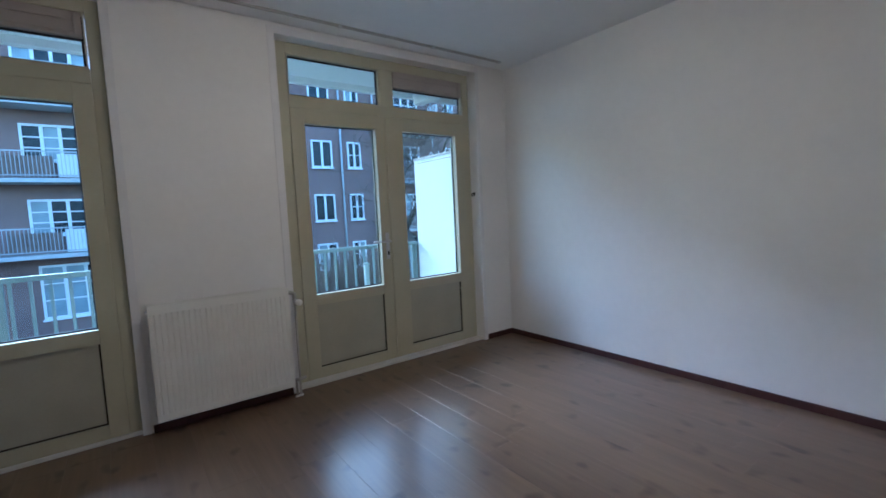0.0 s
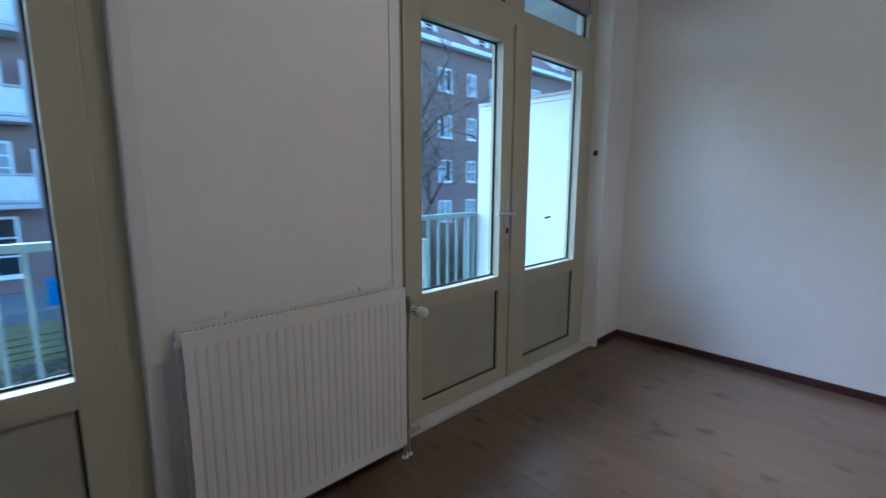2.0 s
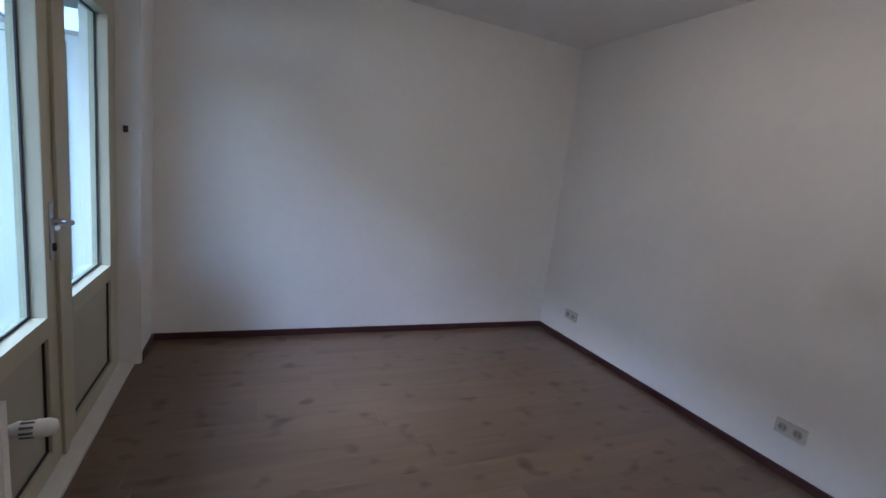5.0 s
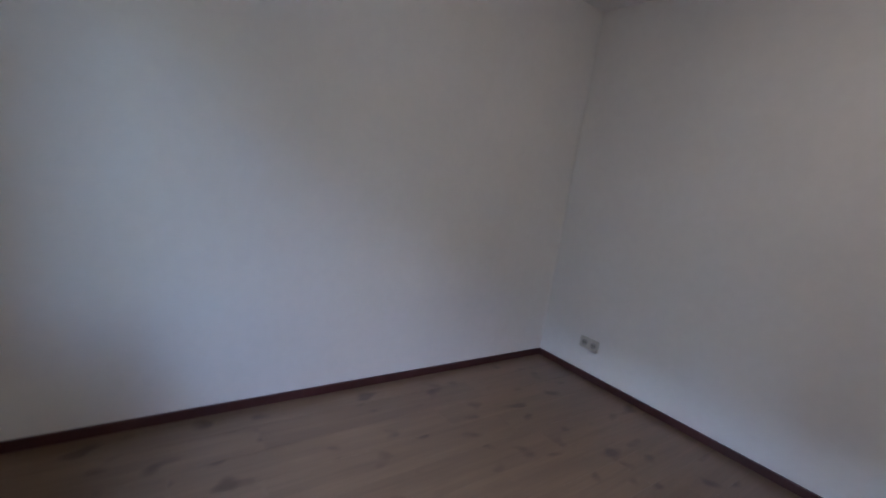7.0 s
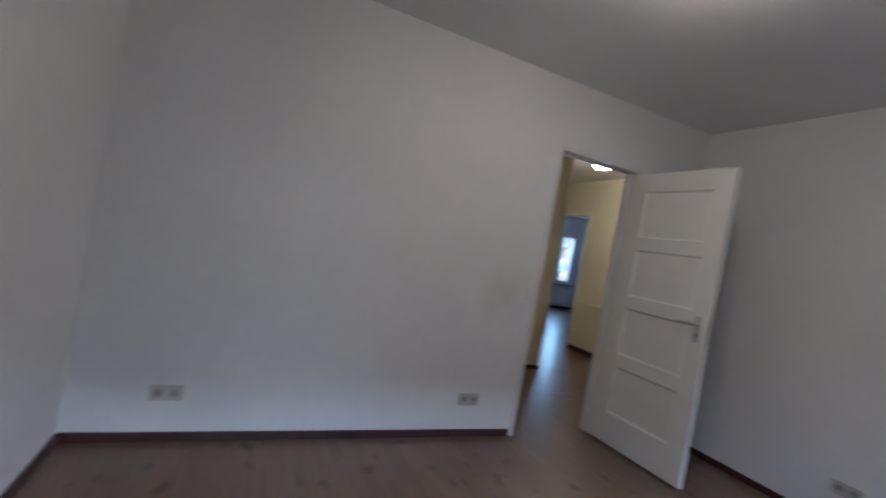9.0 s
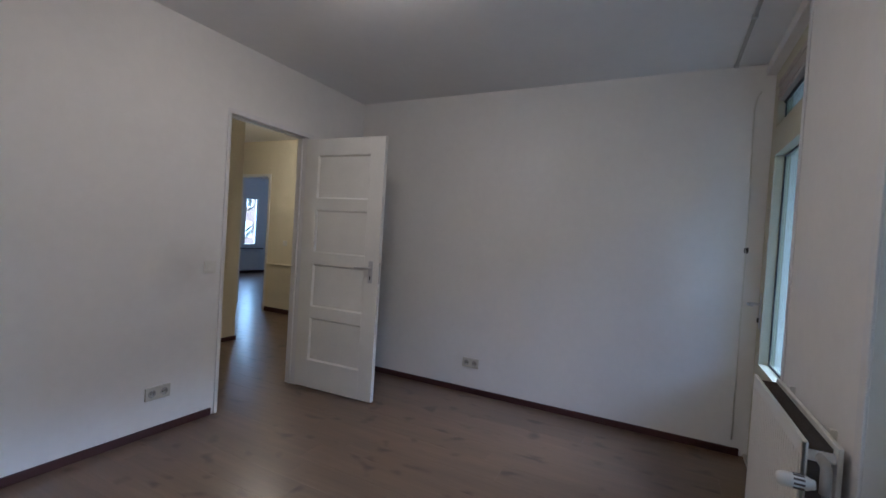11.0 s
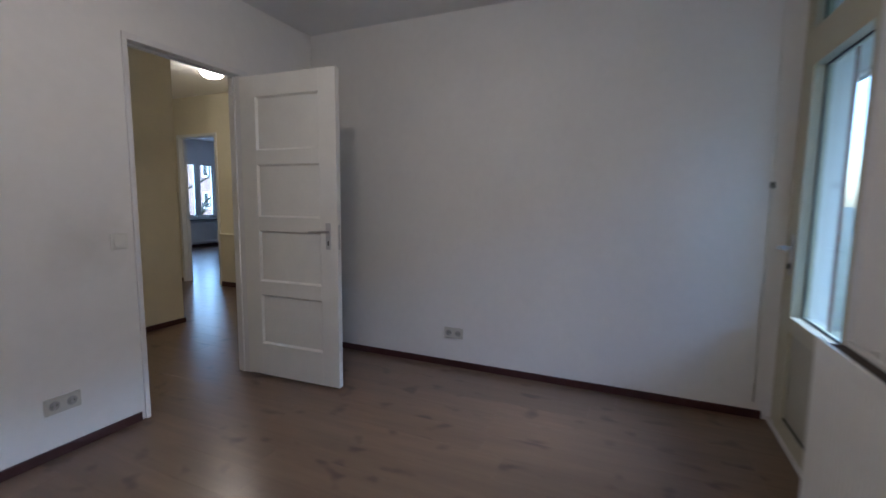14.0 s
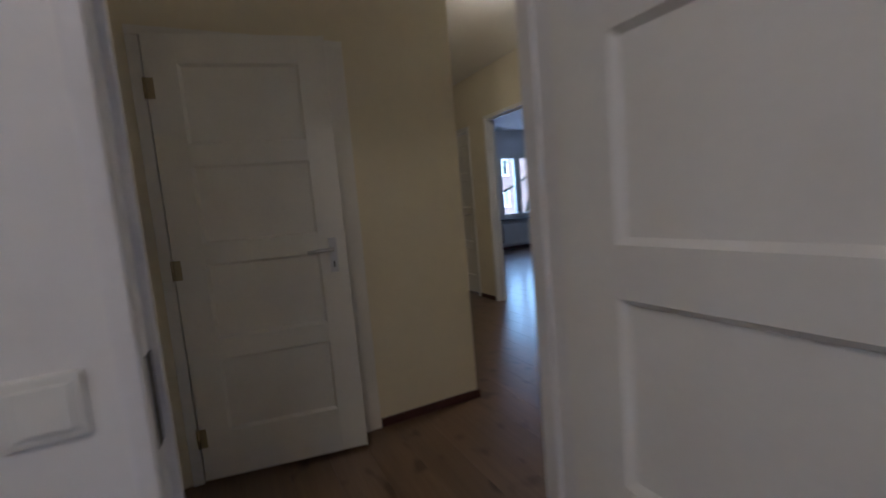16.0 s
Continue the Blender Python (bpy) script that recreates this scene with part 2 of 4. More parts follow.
def door_leaf(name, m, w, h, label, hinges=True):
    """Four-panel leaf: hinge at x 0, seen face at y 0, thickness towards +y."""
    t = thing(name, m, label, "door", kind="structure")
    st, gap = 0.13, 0.094
    zs = [(0.235 + 0.446 * k, 0.235 + 0.446 * k + 0.352) for k in range(4)]
    T = 0.04
    bm = boxes((0, st, 0, T, 0.01, h), (w - st, w, 0, T, 0.01, h), bevel=0.002)
    edges = [0.01] + [z for a in zs for z in a] + [h]
    for k in range(0, len(edges), 2):
        box(bm, st, w - st, 0, T, edges[k], edges[k + 1])
    part("leaf_frame", bm, WOODWHITE, t)
    for a, b in zs:
        pm = bmesh.new()
        for y0, y1, s in ((0.0, 0.014, 1), (T, T - 0.014, -1)):
            o = [pm.verts.new(p) for p in ((st, y0, a), (w - st, y0, a), (w - st, y0, b), (st, y0, b))]
            e = 0.012
            i = [pm.verts.new(p) for p in ((st + e, y1, a + e), (w - st - e, y1, a + e), (w - st - e, y1, b - e), (st + e, y1, b - e))]
            for k in range(4):
                pm.faces.new((o[k], o[(k + 1) % 4], i[(k + 1) % 4], i[k]))
            pm.faces.new(i)
        part("panel", pm, WOODWHITE, t)
    for y, s in ((0.0, -1), (T, 1)):
        pl = part("handle_plate", boxes((w - 0.085, w - 0.047, min(y, y + s * 0.006), max(y, y + s * 0.006), 0.93, 1.10), bevel=0.002), CHROME, t, "brushed metal handle plate")
        lev = tube([(w - 0.066, y, 1.045), (w - 0.066, y + s * 0.035, 1.045), (w - 0.066, y + s * 0.048, 1.045), (w - 0.085, y + s * 0.052, 1.045), (w - 0.135, y + s * 0.05, 1.043), (w - 0.185, y + s * 0.046, 1.04)], 0.009, 10)
        part("lever", lev, CHROME, pl, "brushed metal door lever")
        # black block on the plate, standing in for the shade in a keyhole
        part("keyhole", boxes((w - 0.070, w - 0.062, min(y, y + s * 0.0075), max(y, y + s * 0.0075), 0.955, 0.985)), RUBBER, pl)
    part("lock_face", boxes((w - 0.001, w + 0.002, 0.01, 0.03, 0.93, 1.09)), CHROME, t, "metal lock face")
    for z in (0.22, 1.02, 1.82) if hinges else ():
        hg = lathe([(0.007, z - 0.045), (0.007, z + 0.045)], 10, m=Matrix.Translation((-0.004, -0.004, 0)))
        box(hg, -0.002, 0.03, -0.0015, 0.001, z - 0.045, z + 0.045)
        part("hinge", hg, BRASS, t, "painted metal butt hinge")
    return t


def door_frame(name, x0, x1, y0, y1, h, mat, label, left, right, top, m=None):
    """Lining through the wall with casings on both faces. y1 is the face seen."""
    t = thing(name, m or Matrix(), label, "door frame", kind="structure")
    c = 0.014
    for nm, r in (("jamb", (x0 - 0.012, x0, y0, y1, 0, h)), ("jamb", (x1, x1 + 0.012, y0, y1, 0, h)), ("head", (x0 - 0.012, x1 + 0.012, y0, y1, h, h + 0.012))):
        part(nm, boxes(r), mat, t)
    for ya, yb in ((y1, y1 + c), (y0 - c, y0)):
        part("casing", boxes((x0 - left, x0 - 0.002, ya, yb, 0, h), bevel=0.003), mat, t)
        part("casing", boxes((x1 + 0.002, x1 + right, ya, yb, 0, h), bevel=0.003), mat, t)
        part("casing", boxes((x0 - left, x1 + right, ya, yb, h, h + top), bevel=0.003), mat, t)
    # stop bead
    ym = (y0 + y1) / 2 - 0.02
    part("stop", boxes((x0, x0 + 0.012, ym, ym + 0.02, 0, h - 0.012), (x1 - 0.012, x1, ym, ym + 0.02, 0, h - 0.012), (x0, x1, ym, ym + 0.02, h - 0.012, h)), mat, t)
    return t


fr = door_frame("door_frame_1", DX0, DX1, YS2, YS, DZ, CASING, "white painted wooden door frame with narrow casing", 0.06, 0.028, 0.035)
part("strike_plate", boxes((DX1 - 0.002, DX1 + 0.001, YS - 0.05, YS - 0.015, 0.93, 1.06)), metal("worn_dark_steel", (0.12, 0.11, 0.11), 0.5), fr, "worn dark metal strike plate")
door_leaf("door_1", pose(-0.172, 0.004, 0.008, 0, 0, 92.0), 0.77, 2.06, "white painted four-panel wooden door standing open", False)

# ---------------------------------------------------------------- balcony doors
FY0, FY1 = 3.345, 3.425          # frame depth
GY = 3.395
NEAR = 0.06                      # the single door stands this much nearer to the room


def casing(name, x0, x1, z, label, wl, wr, h=0.05, c=0.008):
    t = thing(name, Matrix.Translation(((x0 + x1) / 2, YN, 0)), label, "casing", kind="structure")
    cx = (x0 + x1) / 2
    for nm, r in (("side_casing", (x0 - wl - cx, x0 - 0.002 - cx, -c, 0, 0, z) if wl else None), ("side_casing", (x1 + 0.002 - cx, x1 + wr - cx, -c, 0, 0, z)), ("head_casing", (x0 - wl - cx, x1 + wr - cx, -c, 0, z, z + h))):
        if r:
            part(nm, boxes(r, bevel=0.002), CASING, t)
    return t


casing("trim_single", LX0, LX1, OZ, "white painted wooden casing round the balcony door", 0.0, 0.045, 0.05, 0.005)
casing("trim_double", RX0, RX1, OZ, "white painted wooden casing round the double balcony door", 0.052, 0.04)
for nm, a, b in (("threshold_single", LX0, LX1), ("threshold_double", RX0, RX1)):
    near = NEAR if a < 0 else 0
    solid(nm, boxes((a, b, YN + 0.025, FY0 - near, 0.0, 0.022), bevel=0.003), SILL, "worn off-white painted wooden threshold board", "threshold")
    solid(nm + "_outer", boxes((a, b, FY1 - near, YN2 + 0.05, -0.01, 0.02)), SILL, "off-white painted outer threshold", "threshold")


def ring(x0, x1, z0, z1, wx0, wx1, wz0, wz1, y0, y1):
    """A rectangular frame round an opening."""
    return boxes((x0, wx0, y0, y1, z0, z1), (wx1, x1, y0, y1, z0, z1), (wx0, wx1, y0, y1, z0, wz0), (wx0, wx1, y0, y1, wz1, z1))


def pane(t, x0, x1, z0, z1):
    g = part("pane", boxes((x0 - 0.006, x1 + 0.006, GY - 0.004, GY + 0.004, z0 - 0.006, z1 + 0.006)), GLASS, t, "clear double-glazed window pane")
    g.visible_shadow = False
    part("gasket", ring(x0 - 0.004, x1 + 0.004, z0 - 0.004, z1 + 0.004, x0 + 0.008, x1 - 0.008, z0 + 0.008, z1 - 0.008, GY - 0.012, GY - 0.005), RUBBER, t, "black rubber glazing gasket")
    e = 0.012
    part("glazing_bead", ring(x0 - e, x1 + e, z0 - e, z1 + e, x0 - 0.0035, x1 + 0.0035, z0 - 0.0035, z1 + 0.0035, GY - 0.044, GY - 0.0125), OLIVE, t)


def balcony_leaf(name, x0, x1, gx0, gx1, label, at=Matrix()):
    t = thing(name, at, label, "door", kind="structure")
    y0, y1 = FY0 - 0.012, FY1 - 0.01
    z0, z1, g0, g1, p0, p1 = 0.024, 2.05, 0.668, 1.945, 0.105, 0.588
    bm = boxes((x0, gx0, y0, y1, z0, z1), (gx1, x1, y0, y1, z0, z1), bevel=0.004)
    for a, b in ((z0, p0), (p1, g0), (g1, z1)):
        box(bm, gx0, gx1, y0, y1, a, b)
    part("leaf_frame", bm, OLIVE, t)
    part("lower_panel", boxes((gx0, gx1, y0 + 0.02, y1 - 0.01, p0, p1)), OLIVEPANEL, t, "flat grey-beige lower door panel")
    part("panel_gasket", boxes((gx0, gx1, y0 + 0.012, y0 + 0.0195, p0, p0 + 0.008), (gx1 - 0.008, gx1, y0 + 0.012, y0 + 0.0195, p0 + 0.008, p1)), RUBBER, t, "black rubber gasket strip")
    pane(t, gx0, gx1, g0, g1)
    return t


def balcony_frame(name, x0, x1, lx0, lx1, mids, label, at=Matrix()):
    t = thing(name, at, label, "door frame", kind="structure")
    part("post", boxes((x0, lx0, FY0, FY1, 0, OZ), bevel=0.004), OLIVE, t)
    part("post", boxes((lx1, x1, FY0, FY1, 0, OZ), bevel=0.004), OLIVE, t)
    part("transom_bar", boxes((lx0, lx1, FY0 - 0.004, FY1, 2.053, 2.138), bevel=0.004), OLIVE, t)
    part("head_bar", boxes((lx0, lx1, FY0, FY1, 2.435, OZ), bevel=0.004), OLIVE, t)
    part("sill_bar", boxes((lx0, lx1, FY0 + 0.02, FY1, 0.0, 0.021)), SILL, t)
    for a, b in mids:
        part("mullion", boxes((a, b, FY0, FY1, 2.138, 2.435), bevel=0.004), OLIVE, t)
    return t


def vent(x0, x1, near=0.0, label="beige plastic ventilation louvre above the glass"):
    t = thing("window_vent", Matrix.Translation(((x0 + x1) / 2, GY - near, 2.29)), label, "vent", kind="structure")
    w = (x1 - x0) / 2
    part("vent_body", boxes((-w, w, -0.05, -0.012, 0.012, 0.145), bevel=0.006), VENT, t)
    part("vent_rib", boxes((-w + 0.01, w - 0.04, -0.058, -0.0505, 0.095, 0.11), bevel=0.002), VENT, t)
    part("vent_rib", boxes((-w + 0.01, w - 0.04, -0.058, -0.0505, 0.03, 0.045), bevel=0.002), VENT, t)
    part("vent_end_cap", boxes((w - 0.035, w - 0.002, -0.062, -0.051, 0.016, 0.14), bevel=0.004), VENT, t)
    part("vent_seal", boxes((-w, w, -0.02, -0.01, 0.0, 0.0115)), RUBBER, t, "black seal under the louvre")


ML0, ML1 = 1.10, 2.72
bf = balcony_frame("balcony_door_frame_double", RX0, RX1, ML0, ML1, [(1.852, 1.97)], "olive-green painted frame of the double balcony door")
pane(bf, 1.118, 1.840, 2.15, 2.423)
pane(bf, 1.982, 2.702, 2.15, 2.423)
vent(1.982, 2.702)
lf = balcony_leaf("balcony_door_left", ML0, 1.892, 1.203, 1.784, "olive-green balcony door leaf with glass over a panel, closed")
rf = balcony_leaf("balcony_door_right", 1.895, ML1, 2.04, 2.61, "olive-green balcony door leaf with glass over a panel, closed")
part("meeting_strip", boxes((1.872, 1.915, FY0 - 0.026, FY0 - 0.0125, 0.03, 2.045), bevel=0.003), OLIVE, lf)
bs = balcony_frame("balcony_door_frame_single", LX0, LX1, -0.83, -0.012, [], "olive-green painted frame of the single balcony door", Matrix.Translation((0, -NEAR, 0)))
pane(bs, -0.81, -0.03, 2.15, 2.423)
vent(-0.81, -0.03, NEAR)
ls = balcony_leaf("balcony_door_single", -0.83, -0.012, -0.72, -0.105, "olive-green single balcony door with glass over a panel, closed", Matrix.Translation((0, -NEAR, 0)))
# levers on the closing stiles


def balcony_handle(leaf, x, y, z, s):
    """Plate, lever and lock cylinder; the lever points along s."""
    hp = part("handle_plate", boxes((x - 0.016, x + 0.016, y - 0.006, y, z - 0.15, z + 0.07), bevel=0.002), CHROME, leaf, "brushed metal handle plate")
    part("lever", tube([(x, y, z), (x, y - 0.045, z), (x + s * 0.005, y - 0.066, z), (x + s * 0.03, y - 0.074, z), (x + s * 0.165, y - 0.072, z + 0.003)], 0.0085, 10), CHROME, hp, "brushed metal lever handle")
    part("key_cylinder", boxes((x - 0.006, x + 0.006, y - 0.016, y - 0.006, z - 0.115, z - 0.085), bevel=0.002), RUBBER, hp, "dark lock cylinder")


balcony_handle(lf, 1.838, FY0 - 0.012, 1.03, -1)
balcony_handle(ls, -0.775, FY0 - 0.012, 1.03, 1)


def hook(name, m, label):
    t = thing(name, m, label, "hook")
    part("base_plate", boxes((-0.012, 0.012, -0.008, 0, -0.018, 0.018), bevel=0.003), RUBBER, t)
    part("prong", tube([(0, -0.006, 0.006), (0, -0.028, 0.006), (0, -0.034, 0.0), (0, -0.034, -0.012), (0, -0.024, -0.018)], 0.005, 8), RUBBER, t)


hook("cord_hook", pose(2.7895, 3.30, 1.405, 0, 0, -90), "small black cord hook screwed to the door reveal")
hook("cord_hook", pose(XW, 3.195, 1.364, 0, 0, 90), "small black cord hook screwed to the white wall")
# curtain rail under the ceiling
rail = thing("curtain_rail", Matrix.Translation((1.0, 3.056, ZC)), "thin grey metal curtain track fixed under the ceiling", "curtain rail")
part("track", boxes((-1.90, 1.95, -0.009, 0.009, -0.016, -0.002)), PIPE, rail)
for x in (-1.88, -1.2, -0.4, 0.4, 1.2, 1.93):
    part("bracket", boxes((x - 0.012, x + 0.012, -0.014, 0.014, -0.0195, 0.0)), CHROME, rail)
cable = thing("wall_cable", Matrix.Translation((-0.92, 3.19, 1.0)), "thin white cable running down the door reveal", "cable")
part("wire", tube([(0.005, 0.02, 1.40), (0.0, 0.0, 1.37), (-0.003, -0.012, 1.28), (-0.004, -0.01, 1.1), (-0.004, 0.0, 0.7), (-0.004, 0.004, -0.2), (-0.004, 0.004, -0.9)], 0.004, 6), PLASTIC, cable)

# ---------------------------------------------------------------- radiator


def radiator(name, m, w, z0, z1, label, valve=True, ribs=26):
    """Front face at y 0, wall towards +y, left end at x 0."""
    t = thing(name, m, label, "radiator")
    h = z1 - z0

    def ribbed(y, s):
        bm = bmesh.new()
        pitch = (w - 0.03) / ribs
        prof = [(0, 0.0), (0.015, 0.0)]
        for k in range(ribs):
            x = 0.015 + pitch * k
            prof += [(x + pitch * 0.12, 0.0), (x + pitch * 0.3, 0.007), (x + pitch * 0.45, 0.007), (x + pitch * 0.62, 0.0)]
        prof += [(w - 0.01, 0.0), (w, 0.0)]
        zz = [(z0, 0.0), (z0 + 0.035, 0.0), (z0 + 0.05, 1.0), (z1 - 0.06, 1.0), (z1 - 0.045, 0.0), (z1, 0.0)]
        rows = [[bm.verts.new((x, y + s * d * k, z)) for x, d in prof] for z, k in zz]
        for a, b in zip(rows, rows[1:]):
            for i in range(len(prof) - 1):
                bm.faces.new((a[i], a[i + 1], b[i + 1], b[i]))
        box(bm, 0, w, min(y + s * 0.009, y + s * 0.014), max(y + s * 0.009, y + s * 0.014), z0, z1)
        box(bm, 0, w, min(y, y + s * 0.012), max(y, y + s * 0.012), z1 - 0.001, z1 + 0.003)
        return bm
    part("front_panel", ribbed(0.0, 1), RADWHITE, t, "white enamelled ribbed front panel")
    part("back_panel", boxes((0, w, 0.082, 0.096, z0, z1), bevel=0.003), RADWHITE, t)
    n = 46
    # grey-brown fins, coloured darker to carry the shade inside the radiator
    fin = meshed("convector_fin", boxes((0, 0.002, 0.016, 0.08, z0 + 0.04, z1 - 0.014)), GAPSHADE)
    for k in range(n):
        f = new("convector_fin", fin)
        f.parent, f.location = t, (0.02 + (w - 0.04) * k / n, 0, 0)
    for x in (0.012, w - 0.028):
        part("side_connector", tube([(x + 0.008, 0.01, z1 - 0.04), (x + 0.008, 0.08, z1 - 0.04)], 0.016, 10), RADWHITE, t)
    for x in (0.15, w - 0.15):
        part("wall_bracket", boxes((x, x + 0.02, 0.0965, 0.115, z0 + 0.05, z1 + 0.012)), RADWHITE, t)
    part("vent_plug", tube([(-0.012, 0.04, z1 - 0.04), (0.006, 0.04, z1 - 0.04)], 0.012, 8), RADWHITE, t)
    if valve:
        v = part("valve_body", tube([(w - 0.02, 0.045, z1 - 0.04), (w + 0.03, 0.045, z1 - 0.04), (w + 0.05, 0.045, z1 - 0.05), (w + 0.052, 0.045, z1 - 0.12)], 0.014, 10), PIPE, t, "grey metal radiator valve")
        hm = Matrix.Translation((w + 0.052, 0.022, z1 - 0.10)) @ pose(0, 0, 0, 90, 0, 0)
        part("thermostat_head", lathe([(0.013, 0.0), (0.016, 0.01), (0.02, 0.018), (0.0215, 0.075), (0.017, 0.087), (0.006, 0.093)], 20, m=hm), PLASTIC, v, "white plastic thermostatic knob")
        # dark blocks on the knob surface stand in for shaded slots
        sl = bmesh.new()
        for k in range(10):
            a = 2 * math.pi * k / 10
            s = hm @ Matrix.Rotation(a, 4, "Z") @ Matrix.Translation((0.0207, 0, 0))
            q = box(bmesh.new(), -0.001, 0.001, -0.0028, 0.0028, 0.026, 0.052)
            q.transform(s)
            tmp = bpy.data.meshes.new("slot")
            q.to_mesh(tmp)
            q.free()
            sl.from_mesh(tmp)
            bpy.data.meshes.remove(tmp)
        part("knob_slots", sl, GAPSHADE, v)
        part("supply_pipe", tube([(w + 0.052, 0.045, z1 - 0.12), (w + 0.05, 0.05, z0 + 0.1), (w + 0.05, 0.05, 0.09)], 0.0075, 10), PIPE, t, "grey painted supply pipe")
        part("return_pipe", tube([(w - 0.02, 0.045, z0 + 0.03), (w + 0.012, 0.045, z0 + 0.03), (w + 0.022, 0.045, z0 + 0.02), (w + 0.024, 0.045, 0.01)], 0.0075, 10), PIPE, t, "grey painted return pipe")
        part("lower_valve", tube([(w + 0.015, 0.02, z0 + 0.035), (w + 0.05, 0.02, z0 + 0.035), (w + 0.085, 0.02, z0 + 0.04)], 0.012, 8), PIPE, t, "grey lockshield valve")
        part("supply_pipe", tube([(w + 0.05, 0.05, 0.09), (w + 0.052, 0.05, 0.0)], 0.0075, 10), PIPE, t, "grey painted supply pipe")
        for x, y in ((w + 0.024, 0.045), (w + 0.052, 0.05)):
            part("pipe_collar", lathe([(0.016, 0.0), (0.015, 0.008), (0.009, 0.01)], 14, m=Matrix.Translation((x, y, 0))), PLASTIC, t)
    return t


radiator("radiator", pose(0.127, 3.122, 0), 0.803, 0.095, 0.782, "white enamelled double panel radiator with thermostatic valve under the wall")

# ---------------------------------------------------------------- sockets, switch, lamps


def socket(m, label, gangs=2):
    t = thing("wall_socket", m, label, "socket", "sockets")
    w = 0.0375 * gangs
    part("cover_plate", boxes((-w, w, -0.011, 0, -0.04, 0.04), bevel=0.003), SOCKWHITE, t)
    for k in range(gangs):
        x = (k - (gangs - 1) / 2) * 0.073
        mm = Matrix.Translation((x, -0.0115, 0)) @ pose(0, 0, 0, 90, 0, 0)
        # nearly flush disc; the shade of a deep well is put into its colour
        ins = part("socket_insert", lathe([(0.022, -0.004), (0.0225, 0.0005), (0.0205, 0.001), (0.0195, -0.0003), (0.001, -0.0004)], 24, m=mm), SOCKSHADE, t, "round flush plug disc, coloured darker for the shade of its well")
        for s in (-1, 1):
            # raised black blocks stand in for the dark inside the pin holes
            part("pin_hole", boxes((x + s * 0.009 - 0.0025, x + s * 0.009 + 0.0025, -0.0135, -0.0108, -0.0025, 0.0025)), RUBBER, ins)
            part("earth_clip", boxes((x - 0.003, x + 0.003, -0.0145, -0.0108, s * 0.017 - 0.0015, s * 0.017 + 0.0015)), CHROME, ins, "small metal earth clip")
    return t


for x, lb in ((2.733, "double white plastic wall socket low by the corner"), (0.945, "double white plastic wall socket low beside the doorway")):
    socket(pose(x, YS, 0.258, 0, 0, 180), lb)
socket(pose(XW, 1.285, 0.262, 0, 0, 90), "double white plastic wall socket low on the bare wall")


def light_switch(m, label):
    t = thing("light_switch", m, label, "switch")
    part("cover_plate", boxes((-0.042, 0.042, -0.010, 0, -0.042, 0.042), bevel=0.004), PLASTIC, t)
    part("rocker", boxes((-0.029, 0.029, -0.0155, -0.0102, -0.029, 0.029), bevel=0.002), PLASTIC, t)


light_switch(pose(0.638, YS, 1.025, 0, 0, 180), "square white plastic rocker switch beside the doorway")


def dome_lamp(name, m, r, mat, label):
    t = thing(name, m, label, "ceiling lamp")
    part("base_ring", lathe([(r * 0.9, -0.022), (r * 0.94, -0.02), (r * 0.94, 0.0)], 48), PLASTIC, t)
    part("shade", lathe([(r * 0.98, -0.022), (r, -0.03), (r * 0.99, -0.06), (r * 0.9, -0.095), (r * 0.68, -0.12), (r * 0.35, -0.134), (r * 0.02, -0.138)], 48), mat, t, "glowing opal glass dome")


dome_lamp("ceiling_lamp", Matrix.Translation((1.06, 1.46, ZC)), 0.195, LAMPGLASS, "round opal glass ceiling lamp, switched on")

# ---------------------------------------------------------------- hall and far room
HX, HS = -2.42, -1.66
hall = boxes((HX - 0.1, XW - 0.1, YS2, YS, -0.1, HZ), (0.74, 0.84, HS - 0.1, YS2, -0.1, HZ))
solid("hall_wall_north", hall, HALLWALL, "plaster hall wall, lamp warmth put into its cream colour", "wall")
solid("hall_wall_south", boxes((0.66, 0.74, HS - 0.1, HS, -0.1, HZ), (-0.88, -0.15, HS - 0.1, HS, -0.1, HZ), (-0.15, 0.66, HS - 0.1, HS, 2.075, HZ)), HALLWALL, "plaster hall wall with a closet doorway, lamp warmth put into its cream colour", "wall")
solid("hall_wall_east", boxes((-0.88, -0.78, -5.3, HS - 0.1, -0.1, HZ)), HALLWALL, "plaster corridor wall, lamp warmth put into its cream colour", "wall")
solid("hall_wall_west", boxes((HX - 0.1, HX, -2.97, YS2, -0.1, HZ), (HX - 0.1, HX, -4.14, -3.73, -0.1, HZ), (HX - 0.1, HX, -3.73, -2.97, 2.15, HZ), (HX - 0.1, HX, -4.92, -4.14, 2.11, HZ), (HX - 0.1, HX, -5.3, -4.92, -0.1, HZ)), HALLWALL, "plaster corridor wall with doorways, lamp warmth put into its cream colour", "wall")
solid("hall_wall_end", boxes((HX - 0.1, -0.78, -5.4, -5.3, -0.1, HZ)), HALLWALL, "plaster wall at the corridor end, lamp warmth put into its cream colour", "wall")
solid("closet_wall", boxes((-0.78, 0.84, -2.7, -2.6, -0.1, HZ), (0.74, 0.84, -2.6, HS - 0.1, -0.1, HZ)), HALLWALL, "plain closet walls", "wall")
solid("hall_ceiling", boxes((HX - 0.1, 0.84, -5.4, YS2, HZ, HZ + 0.15)), CEIL, "flat white painted hall ceiling", "ceiling")
